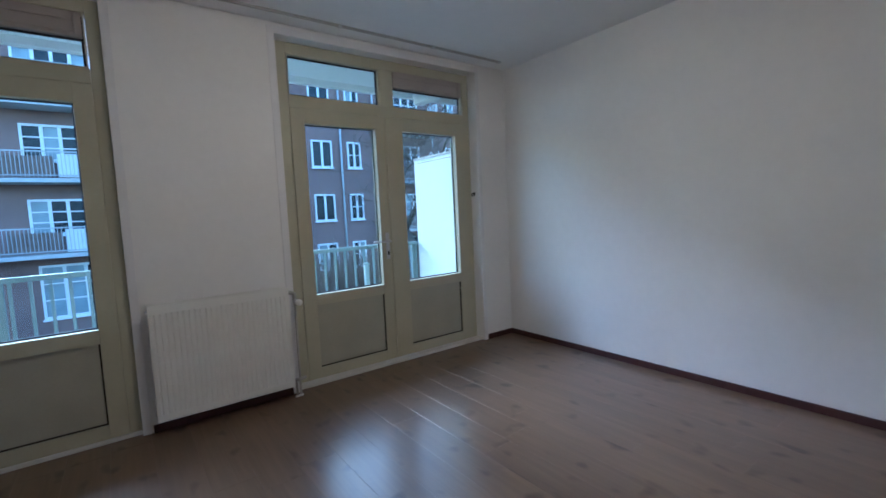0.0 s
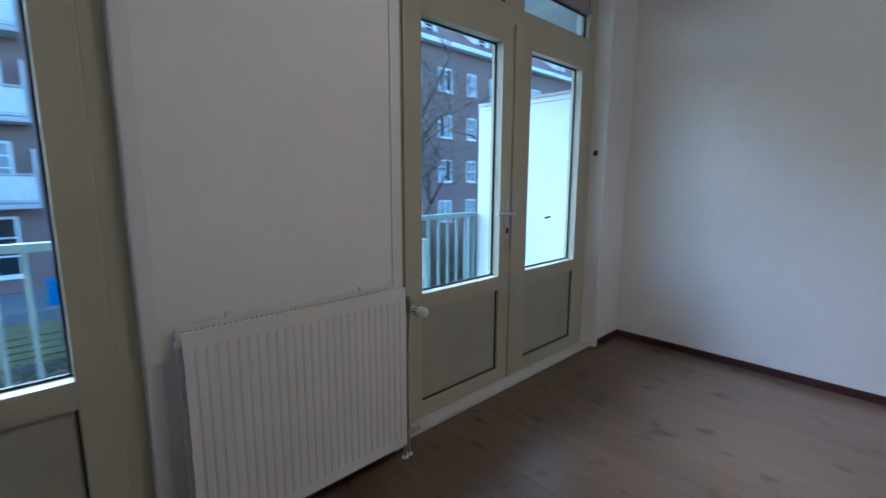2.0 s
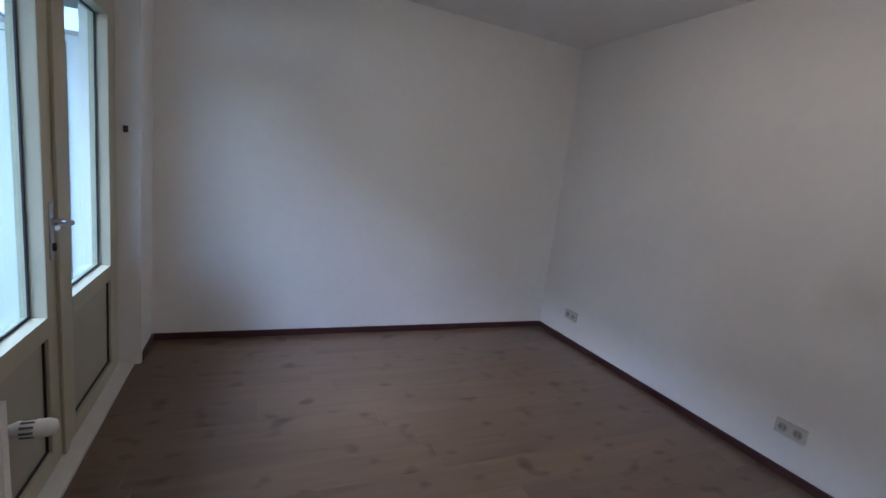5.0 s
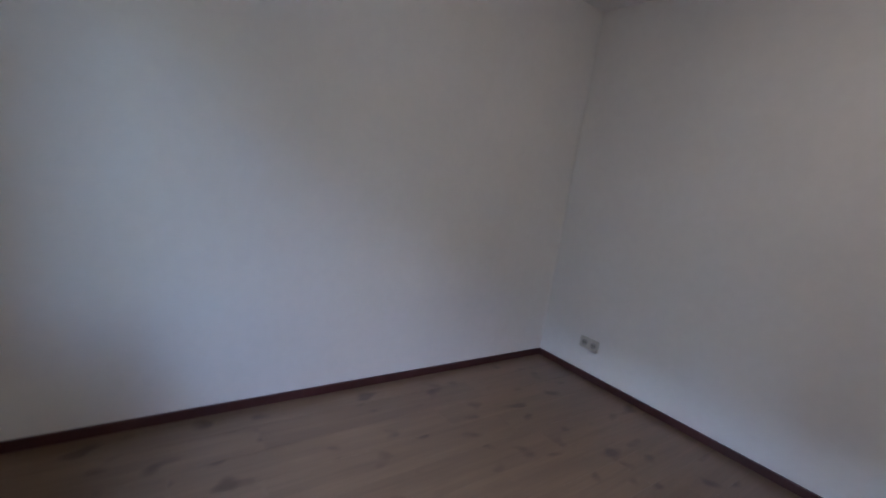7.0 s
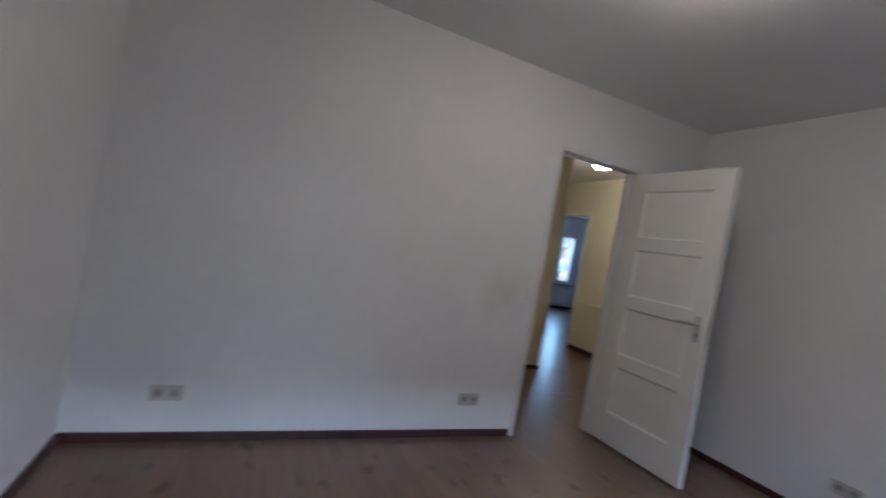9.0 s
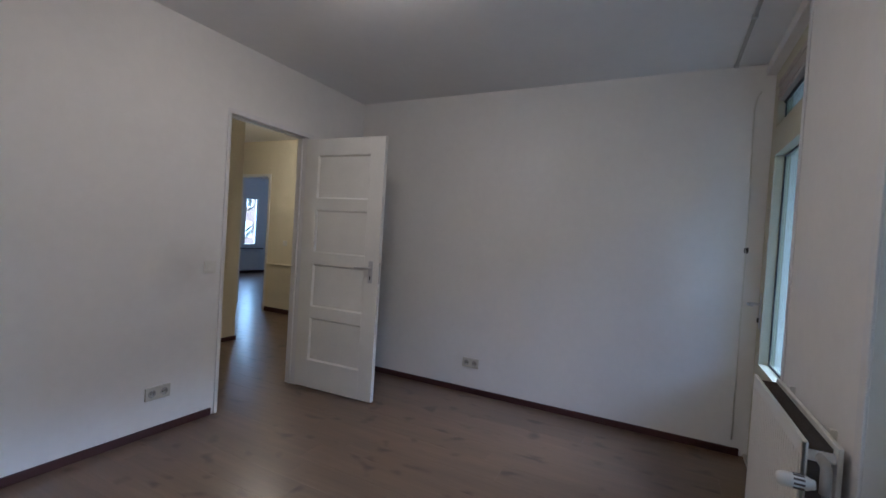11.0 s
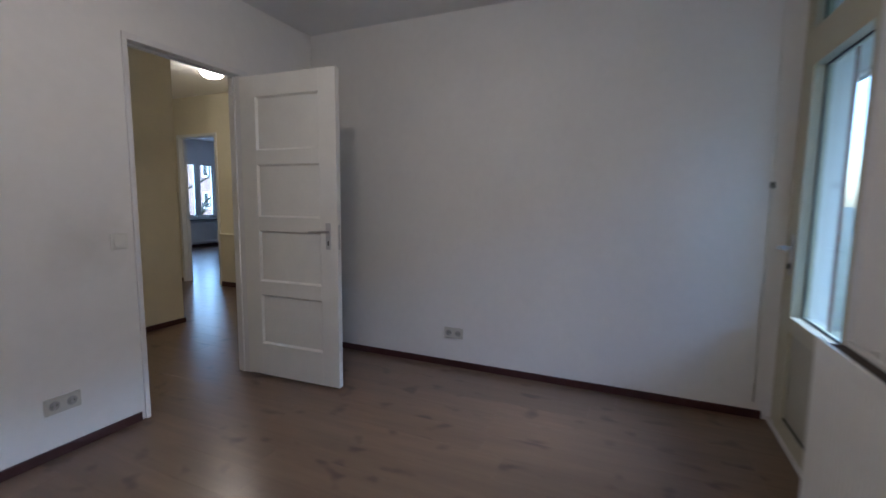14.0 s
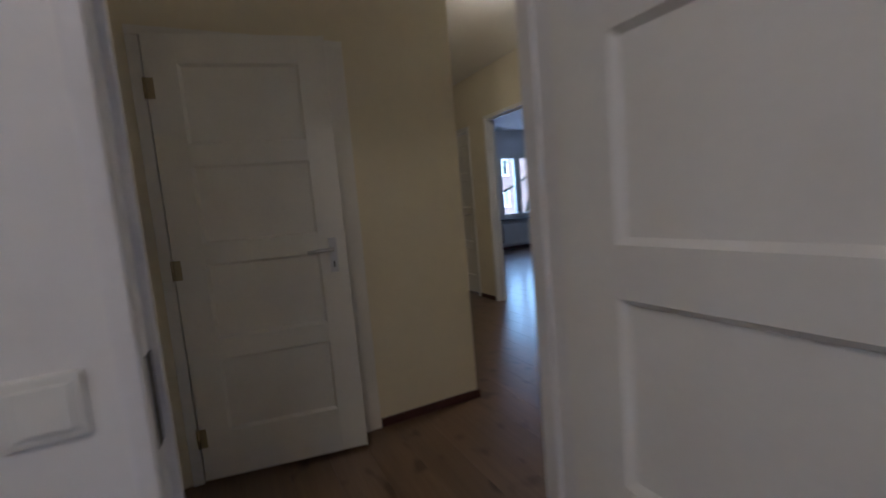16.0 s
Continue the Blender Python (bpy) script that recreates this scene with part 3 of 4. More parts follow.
solid("far_wall_south", boxes((-7.35, -6.44, -8.0, -7.9, -0.1, 2.75), (-5.38, HX - 0.1, -8.0, -7.9, -0.1, 2.75), (-6.44, -5.38, -8.0, -7.9, -0.1, 0.72), (-6.44, -5.38, -8.0, -7.9, 2.22, 2.75)), WALL, "white painted wall with a window", "wall")
solid("far_wall_west", boxes((-7.35, -7.25, -7.9, -2.2, -0.1, 2.75)), WALL, "white painted plaster wall", "wall")
solid("far_wall_north", boxes((-7.35, HX - 0.1, -2.2, -2.1, -0.1, 2.75)), WALL, "white painted plaster wall", "wall")
solid("far_wall_east", boxes((HX - 0.1, HX, -7.9, -5.4, -0.1, 2.75)), WALL, "white painted plaster wall", "wall")
solid("far_ceiling", boxes((-7.35, HX - 0.1, -8.0, -2.1, 2.75, 2.9)), CEIL, "flat white painted ceiling", "ceiling")
for nm, r in (("hall_baseboard_south", (-0.88, -0.245, HS, HS + ST, 0, SK)), ("hall_baseboard_corner", (-0.88 - ST, -0.88, -5.3, HS + ST, 0, SK)),
              ("hall_baseboard_middle", (HX, HX + ST, -4.10, -3.77, 0, SK)), ("far_baseboard_south", (-7.25, -2.52, -7.9, -7.9 + ST, 0, 0.07))):
    solid(nm, boxes(r, bevel=0.003), SKIRT, "dark reddish-brown painted wooden skirting board", "skirting board")
door_frame("door_frame_2", -0.135, 0.645, HS - 0.1, HS, 2.06, WOODWHITE, "cream painted closet door frame", 0.105, 0.05, 0.04)
door_leaf("door_2", pose(0.64, -1.628, 0.01, 0, 0, 169.5), 0.765, 2.05, "cream painted four-panel closet door standing ajar")
def west_frame(name, y0, y1, h, label):
    """Frame in the corridor's west wall: built along x, turned to face +x."""
    m = Matrix.Translation((HX - 0.05, (y0 + y1) / 2, 0)) @ pose(0, 0, 0, 0, 0, -90)
    w = (y1 - y0) / 2 - 0.014
    return door_frame(name, -w, w, -0.05, 0.05, h - 0.013, WOODWHITE, label, 0.045, 0.045, 0.04, m)
west_frame("door_frame_3", -3.73, -2.97, 2.15, "cream painted frame of the open far doorway")
west_frame("door_frame_4", -4.92, -4.14, 2.11, "cream painted frame of the closed corridor door")
door_leaf("door_3", pose(HX - 0.004, -4.16, 0.008, 0, 0, -90) @ Matrix.Scale(1, 4), 0.74, 2.06, "white four-panel door closed in the corridor").matrix_world = pose(HX - 0.044, -4.9, 0.008, 0, 0, 90) @ Matrix()
part_panel = thing("wainscot", Matrix.Translation((HX, -2.3, 0)), "low wainscot board below the switch, lamp warmth put into its cream colour", "wainscot", kind="structure")
part("board", boxes((0, 0.03, -0.62, 0.6, 0.07, 0.735), bevel=0.003), HALLWALL, part_panel)
part("cap", boxes((0, 0.042, -0.62, 0.6, 0.7355, 0.76), bevel=0.004), HALLWALL, part_panel)
part("plinth", boxes((0, 0.036, -0.62, 0.6, 0.0, 0.0695), bevel=0.003), SKIRT, part_panel, "dark brown plinth")
light_switch(pose(HX, -2.565, 1.09, 0, 0, 90), "small cream rocker switch on the corridor wall")
dome_lamp("hall_lamp", Matrix.Translation((-1.47, -1.82, HZ)), 0.125, HALLGLASS, "round opal glass hall ceiling lamp, switched on")
radiator("far_radiator", pose(-5.32, -7.785, 0, 0, 0, 180), 1.1, 0.12, 0.64, "white panel radiator under the far window", valve=False, ribs=36)
solid("window_sill_far", boxes((-6.5, -5.3, -7.92, -7.74, 0.695, 0.72), bevel=0.004), SILLDARK, "dark stone window sill above the radiator", "sill")
wf = thing("window_far", Matrix.Translation((-5.91, -7.95, 0.72)), "white painted two-light window with plain glass", "window", kind="structure")
part("window_frame", boxes((-0.53, -0.47, -0.05, 0.05, 0, 1.5), (0.47, 0.53, -0.05, 0.05, 0, 1.5), (-0.47, 0.47, -0.05, 0.05, 0, 0.06), (-0.47, 0.47, -0.05, 0.05, 1.44, 1.5), (-0.04, 0.04, -0.05, 0.05, 0.06, 1.44)), WOODWHITE, wf)
for x0, x1 in ((-0.47, -0.04), (0.04, 0.47)):
    part("sash", boxes((x0, x0 + 0.045, -0.02, 0.03, 0.06, 1.44), (x1 - 0.045, x1, -0.02, 0.03, 0.06, 1.44), (x0 + 0.045, x1 - 0.045, -0.02, 0.03, 0.06, 0.11), (x0 + 0.045, x1 - 0.045, -0.02, 0.03, 1.39, 1.44)), WOODWHITE, wf)
    g = part("pane", boxes((x0 + 0.04, x1 - 0.04, 0.0, 0.006, 0.105, 1.395)), GLASS, wf, "clear window pane")
    g.visible_shadow = False

far_sky = new("far_window_daylight", bpy.data.lights.new("far_window_daylight", "AREA"))
far_sky.data.shape, far_sky.data.size, far_sky.data.size_y = "RECTANGLE", 1.0, 1.4
far_sky.data.energy, far_sky.data.color = 5.0, (0.72, 0.88, 1.0)
far_sky.matrix_world = look((-5.91, -8.06, 1.47), (-5.6, -4.0, 0.9))

# ---------------------------------------------------------------- own balcony
RAILPAINT = painted("grey_green_rail_paint", (0.22, 0.29, 0.29), 0.45, 0.12, 5, 0.15)
BOARD = painted("white_board_paint", (0.72, 0.75, 0.75), 0.45, 0.05, 2, 0.1)
WHITEPOST = painted("pale_post_paint", (0.42, 0.52, 0.52), 0.4, 0.06, 6, 0.05)
CONCRETE = painted("pale_concrete", (0.50, 0.51, 0.50), 0.8, 0.15, 2, 0.4, 40)
solid("balcony_floor", boxes((-2.9, 3.6, YN2, 4.72, -0.25, -0.06)), CONCRETE, "pale concrete balcony floor slab", "balcony")
solid("balcony_above", boxes((-4.5, 6.5, YN2, 4.72, 2.70, 2.9), (-4.5, 6.5, 4.66, 4.74, 2.64, 2.70), (3.05, 3.17, YN2, 4.66, 2.56, 2.70), (-0.98, -0.86, YN2, 4.66, 2.60, 2.70)), BOARD, "white painted underside of the balcony above", "balcony")
rl = thing("balcony_railing", Matrix.Translation((0.2, 4.55, -0.02)), "grey-green painted steel balcony railing with upright bars", "railing")
part("top_rail", boxes((-3.1, 2.72, -0.03, 0.03, 0.90, 0.94), bevel=0.005), RAILPAINT, rl)
part("bottom_rail", boxes((-3.1, 2.72, -0.015, 0.015, 0.08, 0.11)), RAILPAINT, rl)
barm = meshed("bar", boxes((-0.011, 0.011, -0.008, 0.008, 0.11, 0.90)), RAILPAINT)
for k in range(51):
    ob = new("bar", barm)
    ob.parent, ob.location = rl, (-3.0 + 0.114 * k, 0, 0)
for x in (-3.05, -0.9, 2.69):
    part("post", boxes((x - 0.028, x + 0.028, 0.017, 0.06, -0.2, 0.899), bevel=0.003), RAILPAINT, rl)
pt = thing("balcony_partition", Matrix.Translation((2.93, 4.0, -0.02)), "white painted board partition with a hatch on the balcony", "partition")
part("board", boxes((0, 0.035, -0.48, 0.53, -0.04, 1.885), bevel=0.002), BOARD, pt)
part("cap_strip", boxes((-0.008, 0.045, -0.48, 0.535, 1.8855, 1.91), bevel=0.003), PIPE, pt, "grey cap strip")
part("hatch", boxes((-0.008, -0.001, -0.40, 0.45, 0.06, 1.845), bevel=0.001), BOARD, pt)
# dark sheet edging the hatch, painted in for the shade of its gap
part("hatch_gap", boxes((-0.0012, 0.0, -0.406, 0.456, 0.054, 1.851)), GAPSHADE, pt)
part("knob", tube([(-0.008, -0.26, 0.945), (-0.025, -0.26, 0.945), (-0.03, -0.255, 0.94), (-0.034, -0.23, 0.935)], 0.008, 8), RUBBER, pt, "small black turn knob")
pole = thing("balcony_pole", Matrix.Translation((2.19, 4.46, -0.06)), "short pale painted post standing at the railing", "post")
part("shaft", tube([(0, 0, 0), (0, 0, 0.78)], 0.03, 14), WHITEPOST, pole)
part("cap", lathe([(0.034, 0.78), (0.034, 0.79), (0.02, 0.80)], 16), WHITEPOST, pole)
scr = meshed("screw", lathe([(0.004, 0), (0.003, 0.002)], 8, m=pose(-0.008, 0, 0, 0, -90, 0)), PIPE)
for y, z in ((-0.38, 0.3), (-0.38, 0.7), (-0.38, 1.1), (-0.38, 1.5), (0.43, 0.3), (0.43, 0.7), (0.43, 1.1), (0.43, 1.5), (-0.1, 1.825), (0.2, 1.825)):
    ob = new("screw", scr)
    ob.parent, ob.location = pt, (0, y, z)

# ---------------------------------------------------------------- the block across the gardens


def brick_material(name, a, b_, mortar):
    m, n, l, b = material(name, 0.85)
    v = coords(n, l, (1, 1, 1))
    sw = n.new("ShaderNodeSeparateXYZ")
    cb = n.new("ShaderNodeCombineXYZ")
    l.new(v, sw.inputs[0]); l.new(sw.outputs[0], cb.inputs[0]); l.new(sw.outputs[2], cb.inputs[1])
    t = n.new("ShaderNodeTexBrick")
    t.inputs["Color1"].default_value, t.inputs["Color2"].default_value, t.inputs["Mortar"].default_value = (*a, 1), (*b_, 1), (*mortar, 1)
    t.inputs["Scale"].default_value = 1.0
    t.inputs["Brick Width"].default_value, t.inputs["Row Height"].default_value, t.inputs["Mortar Size"].default_value = 0.22, 0.065, 0.008
    l.new(cb.outputs[0], t.inputs["Vector"])
    stain = ramp(n, l, noise_tex(n, l, v, 0.5, 5), (0.3, (0.72, 0.7, 0.7)), (0.7, (1.1, 1.08, 1.05)))
    l.new(mixed(n, l, "MULTIPLY", 1.0, t.outputs["Color"], stain), b.inputs["Base Color"])
    bump(n, l, b, t.outputs["Fac"], -0.3, 0.01)
    return m


BRICK = brick_material("red_brown_brick", (0.205, 0.118, 0.102), (0.26, 0.155, 0.135), (0.26, 0.23, 0.21))
solid("facade_own", boxes((-4.5, XW, YN2, YN2 + 0.02, -0.3, 2.7), (XE + 0.2, 6.5, YN2 - 0.2, YN2 + 0.02, -0.3, 2.7)), BRICK, "red-brown brick facade beside the balcony", "facade")
WHITEOUT = painted("white_window_paint", (0.80, 0.81, 0.80), 0.5, 0.08, 3, 0.1)
PANEDARK = painted("dark_window_glass", (0.03, 0.042, 0.048), 0.2, 0.5, 0.8, 0.0, 10, 0.2)
CURTAIN = painted("pale_curtain_glass", (0.30, 0.38, 0.40), 0.3, 0.35, 1.2, 0.0, 10)
SLATE = painted("weathered_red_roof_tiles", (0.19, 0.105, 0.08), 0.7, 0.25, 2, 0.5, 20)
BALCPANEL = painted("weathered_reed_screen", (0.20, 0.14, 0.11), 0.8, 0.3, 4, 0.4, 60)
GREYRAIL = painted("pale_grey_rail_paint", (0.50, 0.53, 0.53), 0.5, 0.1, 4, 0.1)

GZ = -3.55
BY = 24.0
RISE = 0.75                      # the block stands on a raised terrace


def window_mesh(w, h, cols, rows):
    """Frame with glazing bars and the panes behind it, facing -y, centred in x, from z 0."""
    f = bmesh.new()
    e, s = 0.09, 0.05
    box(f, -w / 2, -w / 2 + e, -0.06, 0.04, 0, h)
    box(f, w / 2 - e, w / 2, -0.06, 0.04, 0, h)
    box(f, -w / 2 + e, w / 2 - e, -0.06, 0.04, 0, e)
    box(f, -w / 2 + e, w / 2 - e, -0.06, 0.04, h - e, h)
    cw = (w - 2 * e) / cols
    for c in range(1, cols):
        x = -w / 2 + e + cw * c
        box(f, x - 0.06, x + 0.06, -0.055, 0.03, e, h - e)
    for c in range(cols):
        x = -w / 2 + e + cw * c
        for k in range(1, rows):
            z = e + (h - 2 * e) * k / rows
            box(f, x + (0.06 if c else 0), x + cw - (0.06 if c < cols - 1 else 0), -0.04, 0.02, z - s / 2, z + s / 2)
    box(f, -w / 2 - 0.06, w / 2 + 0.06, -0.12, -0.0605, -0.07, 0.0)
    return meshed("frame", f, WHITEOUT), [(-w / 2 + e + cw * c, cw) for c in range(cols)], h, e


def pane_mesh(w, h, mat):
    return meshed("pane", boxes((0, w, 0.0, 0.012, 0, h)), mat)


KINDS = {}
for key, w, h, cols, rows in (("wide", 2.45, 1.45, 4, 3), ("pair", 1.2, 1.5, 2, 1), ("single", 0.85, 1.5, 2, 2), ("door", 2.25, 2.2, 3, 3), ("dormer", 0.9, 1.0, 1, 2)):
    fm, cs, hh, e = window_mesh(w, h, cols, rows)
    KINDS[key] = (fm, cs, hh, e, pane_mesh(cs[0][1], hh - 2 * e, PANEDARK), pane_mesh(cs[0][1], hh - 2 * e, CURTAIN))


def add_window(parent, key, x, y, z, rng):
    fm, cs, hh, e, pd, pc = KINDS[key]
    ob = new("window", fm)
    ob.parent, ob.location = parent, (x, y, z)
    for px, cw in cs:
        p = new("pane", pc if rng.random() < 0.35 else pd)
        p.parent, p.location = ob, (px, 0.012, e)


STOREYS = (-2.45, 0.32, 3.3, 6.3)


def balconies(parent, x0, x1, y, white):
    """Stacked balconies, each a slab, a railing, screens and bars."""
    for z in (-0.42, 2.52, 5.45):
        b = part("balcony", boxes((x0, x1, y - 1.15, y, z - 0.16, z), bevel=0.01), CONCRETE, parent, "weathered concrete balcony")
        rb = boxes((x0, x1, y - 1.13, y - 1.09, z + 1.0, z + 1.05), (x0, x1, y - 1.12, y - 1.10, z + 0.1, z + 0.14))
        x = x0
        while x < x1:
            box(rb, x, x + 0.02, y - 1.12, y - 1.10, z, z + 1.0)
            x += 0.12
        for xx in (x0, (x0 + x1) / 2, x1 - 0.05):
            box(rb, xx, xx + 0.05, y - 1.1, y - 1.05, z, z + 1.0)
        part("balcony_railing", rb, GREYRAIL, b)
        part("screen", boxes((x1 - white, x1 - 0.06, y - 1.07, y - 1.05, z + 0.05, z + 0.95)), WHITEOUT, b, "white balcony screen")
        part("screen", boxes((x1 - white - 1.7, x1 - white - 0.1, y - 1.07, y - 1.05, z + 0.12, z + 0.85)), BALCPANEL, b, "weathered brown reed screen")
        part("divider", boxes((x1 - 0.05, x1, y - 1.04, y, z, z + 1.9)), WHITEOUT, b, "white balcony divider")


def block(name, x0, x1, bays, label):
    rng = random.Random(7)
    t = thing(name, Matrix.Translation(((x0 + x1) / 2, BY, GZ + RISE)), label, "apartment building", kind="structure")
    ox = (x0 + x1) / 2
    part("wall", boxes((x0 - ox, x1 - ox, 0.02, 9.0, -RISE, 9.3 - GZ)), BRICK, t)
    part("gutter", boxes((x0 - ox - 0.3, x1 - ox + 0.3, -0.55, 0.02, 9.1 - GZ, 9.4 - GZ), bevel=0.03), WHITEOUT, t, "white painted gutter board")
    rf_ = bmesh.new()
    pr = [(-0.5, 9.4 - GZ), (3.2, 12.2 - GZ), (6.0, 12.2 - GZ), (9.4, 9.4 - GZ)]
    ends = [[rf_.verts.new((x, y, z)) for y, z in pr] for x in (x0 - ox, x1 - ox)]
    for k in range(4):
        rf_.faces.new((ends[0][k], ends[0][(k + 1) % 4], ends[1][(k + 1) % 4], ends[1][k]))
    rf_.faces.new(ends[0]); rf_.faces.new(ends[1][::-1])
    roof = part("roof", rf_, SLATE, t, "weathered red tiled pitched roof")
    for kind, x in bays:
        if kind == "dormer":
            d = part("dormer", boxes((x - ox - 0.9, x - ox + 0.9, 0.4, 3.0, 9.4 - GZ, 11.0 - GZ)), WHITEOUT, roof, "white gabled dormer")
            gb = bmesh.new()
            a = [gb.verts.new(p) for p in ((x - ox - 1.2, 0.2, 11.0 - GZ), (x - ox + 1.2, 0.2, 11.0 - GZ), (x - ox, 0.2, 11.9 - GZ))]
            b2 = [gb.verts.new(p) for p in ((x - ox - 1.2, 3.2, 11.0 - GZ), (x - ox + 1.2, 3.2, 11.0 - GZ), (x - ox, 3.2, 11.9 - GZ))]
            gb.faces.new(a); gb.faces.new(b2[::-1])
            for k in range(3):
                gb.faces.new((a[k], a[(k + 1) % 3], b2[(k + 1) % 3], b2[k]))
            part("gable", gb, WHITEOUT, roof)
            add_window(t, "dormer", x - ox, 0.33, 9.7 - GZ, rng)
            continue
        if kind == "chimney":
            part("chimney", boxes((x - ox - 0.5, x - ox + 0.5, 3.5, 5.2, 11.6 - GZ, 13.6 - GZ), bevel=0.03), BRICK, roof)
            continue
        if kind == "pipe":
            part("downpipe", tube([(x - ox, -0.06, 0), (x - ox, -0.06, 9.1 - GZ)], 0.06, 8), GREYRAIL, t, "pale grey downpipe")
            continue
        for i, z in enumerate(STOREYS):
            if kind == "wide" and i == 0:
                add_window(t, "door", x - ox, -0.02, -3.1 - GZ, rng)
            else:
                add_window(t, kind, x - ox, -0.02, z - GZ, rng)
    return t


bays = [("wide", -1.45), ("wide", -5.3), ("wide", -9.6), ("pair", 3.0), ("single", 5.2), ("pipe", 4.2), ("pair", 9.6), ("pipe", 10.75), ("single", 11.55), ("pipe", 12.9), ("wide", 14.9), ("pipe", 17.2)]
bays += [("pair" if k % 2 else "single", 18.6 + 2.6 * k) for k in range(15)] + [("dormer", 20 + 5.2 * k) for k in range(7)] + [("chimney", 25.0), ("chimney", 41.0), ("dormer", 10.4), ("pair", -12.8)]
blk = block("apartment_building", -14, 58, bays, "red-brown brick apartment building with white windows and balconies")
bx = 14.0
for x0, x1, w in ((-11.4 - bx, 0.35 - bx, 1.9), (13.2 - bx, 17.0 - bx, 1.2)):
    hold = thing("balcony_stack", Matrix.Translation((bx, BY, RISE)), "stack of concrete balconies with pale railings on the brick facade", "balcony", kind="structure")
    balconies(hold, x0, x1, 0.0, w)

# ground
gm, gn, gl_, gb_ = material("winter_garden_ground", 0.9)
gv = coords(gn, gl_)
c1 = ramp(gn, gl_, noise_tex(gn, gl_, gv, 0.6, 6), (0.35, (0.045, 0.04, 0.028)), (0.5, (0.075, 0.075, 0.035)), (0.65, (0.13, 0.115, 0.09)))
c2 = ramp(gn, gl_, noise_tex(gn, gl_, gv, 9, 5), (0.3, (0.6, 0.6, 0.6)), (0.7, (1.3, 1.3, 1.3)))
gl_.new(mixed(gn, gl_, "MULTIPLY", 1.0, c1, c2), gb_.inputs["Base Color"])
bump(gn, gl_, gb_, noise_tex(gn, gl_, gv, 12, 5), 0.6, 0.05)
solid("ground", boxes((-1500, 1500, -1500, 1500, GZ - 0.5, GZ)), gm, "winter garden ground with grass and leaf litter", "ground")
PAVE = painted("grey_paving", (0.22, 0.22, 0.21), 0.8, 0.2, 3, 0.3, 30)
solid("pavement", boxes((-14, 18, 20.4, BY, GZ, GZ + 0.6)), PAVE, "grey paved terrace along the building", "pavement")

# ---------------------------------------------------------------- trees, shrubs, fence
BARK = painted("mossy_bark", (0.095, 0.08, 0.055), 0.9, 0.35, 4, 0.8, 30)
TWIG = painted("dry_twigs", (0.16, 0.12, 0.085), 0.9, 0.3, 3, 0.2, 30)


def bare_tree(name, x, y, height, seed, label, spread=0.9):
    rng = random.Random(seed)
    t = thing(name, Matrix.Translation((x, y, GZ)), label, "tree")
    trunk, twigs = bmesh.new(), bmesh.new()

    def grow(p, d, length, r, depth):
        pts, q = [p], p.copy()
        n = 4 if depth < 3 else 3
        for k in range(n):
            d = (d + Vector((rng.uniform(-1, 1), rng.uniform(-1, 1), rng.uniform(-0.35, 0.55))) * 0.2).normalized()
            q = q + d * (length / n)
            pts.append(q.copy())
        r2 = r * 0.62
        tube(pts, r, 8 if depth == 0 else (5 if depth < 3 else 3), trunk if depth < 3 else twigs, r2)
        if depth >= 6:
            return
        for k in range(3 if depth < 5 else 2):
            base = pts[-1] if k == 0 else pts[rng.randint(max(1, n - 2), n)]
            a = rng.uniform(0, 2 * math.pi)
            side = Vector((math.cos(a), math.sin(a), rng.uniform(-0.15, 0.5)))
            grow(base.copy(), (d * 0.75 + side * spread).normalized(), length * rng.uniform(0.6, 0.8), max(r2 * rng.uniform(0.6, 0.85), 0.011), depth + 1)
    grow(Vector((0, 0, 0)), Vector((0, 0, 1)), height * 0.33, height * 0.022, 0)
    part("trunk", trunk, BARK, t, "mossy bare trunk and limbs")
    part("crown", twigs, TWIG, t, "crown of bare winter twigs")
    return t


bare_tree("bare_tree", 9.8, 14.0, 13.0, 3, "leafless garden tree with mossy spreading limbs")
bare_tree("bare_tree", 12.4, 16.5, 11.5, 11, "leafless garden tree with dense bare twigs")
bare_tree("bare_tree", 19.0, 14.0, 12.5, 5, "tall leafless garden tree against the sky")
bare_tree("bare_tree", -8.0, -14.0, 10.0, 9, "leafless street tree behind the far window")
bare_tree("bare_tree", -10.8, -16.0, 10.0, 14, "leafless street tree behind the far window")


def shrub(x, y, w, h, seed, label):
    rng = random.Random(seed)
    bm = bmesh.new()
    for k in range(650):
        a, rr = rng.uniform(0, 6.283), math.sqrt(rng.random()) * w
        p = Vector((rr * math.cos(a), rr * math.sin(a) * 0.6, rng.uniform(0, h * 0.5)))
        pts = [p]
        d = Vector((rng.uniform(-0.5, 0.5), rng.uniform(-0.5, 0.5), 1)).normalized()
        for s in range(3):
            d = (d + Vector((rng.uniform(-1, 1), rng.uniform(-1, 1), rng.uniform(-0.6, 0.4))) * 0.5).normalized()
            pts.append(pts[-1] + d * h * rng.uniform(0.12, 0.2))
        tube(pts, 0.014, 3, bm, 0.005)
    t = thing("bare_shrub", Matrix.Translation((x, y, GZ)), label, "shrub")
    part("twigs", bm, TWIG, t)


for k, (x, y, w, h) in enumerate(((4.4, 12.0, 1.3, 4.1), (5.9, 12.4, 1.3, 4.4), (7.4, 12.0, 1.3, 4.2), (8.9, 12.5, 1.4, 4.0), (10.6, 13.0, 1.5, 3.8), (6.6, 15.0, 1.6, 4.0))):
    shrub(x, y, w, h, 20 + k, "tangled leafless garden shrub")
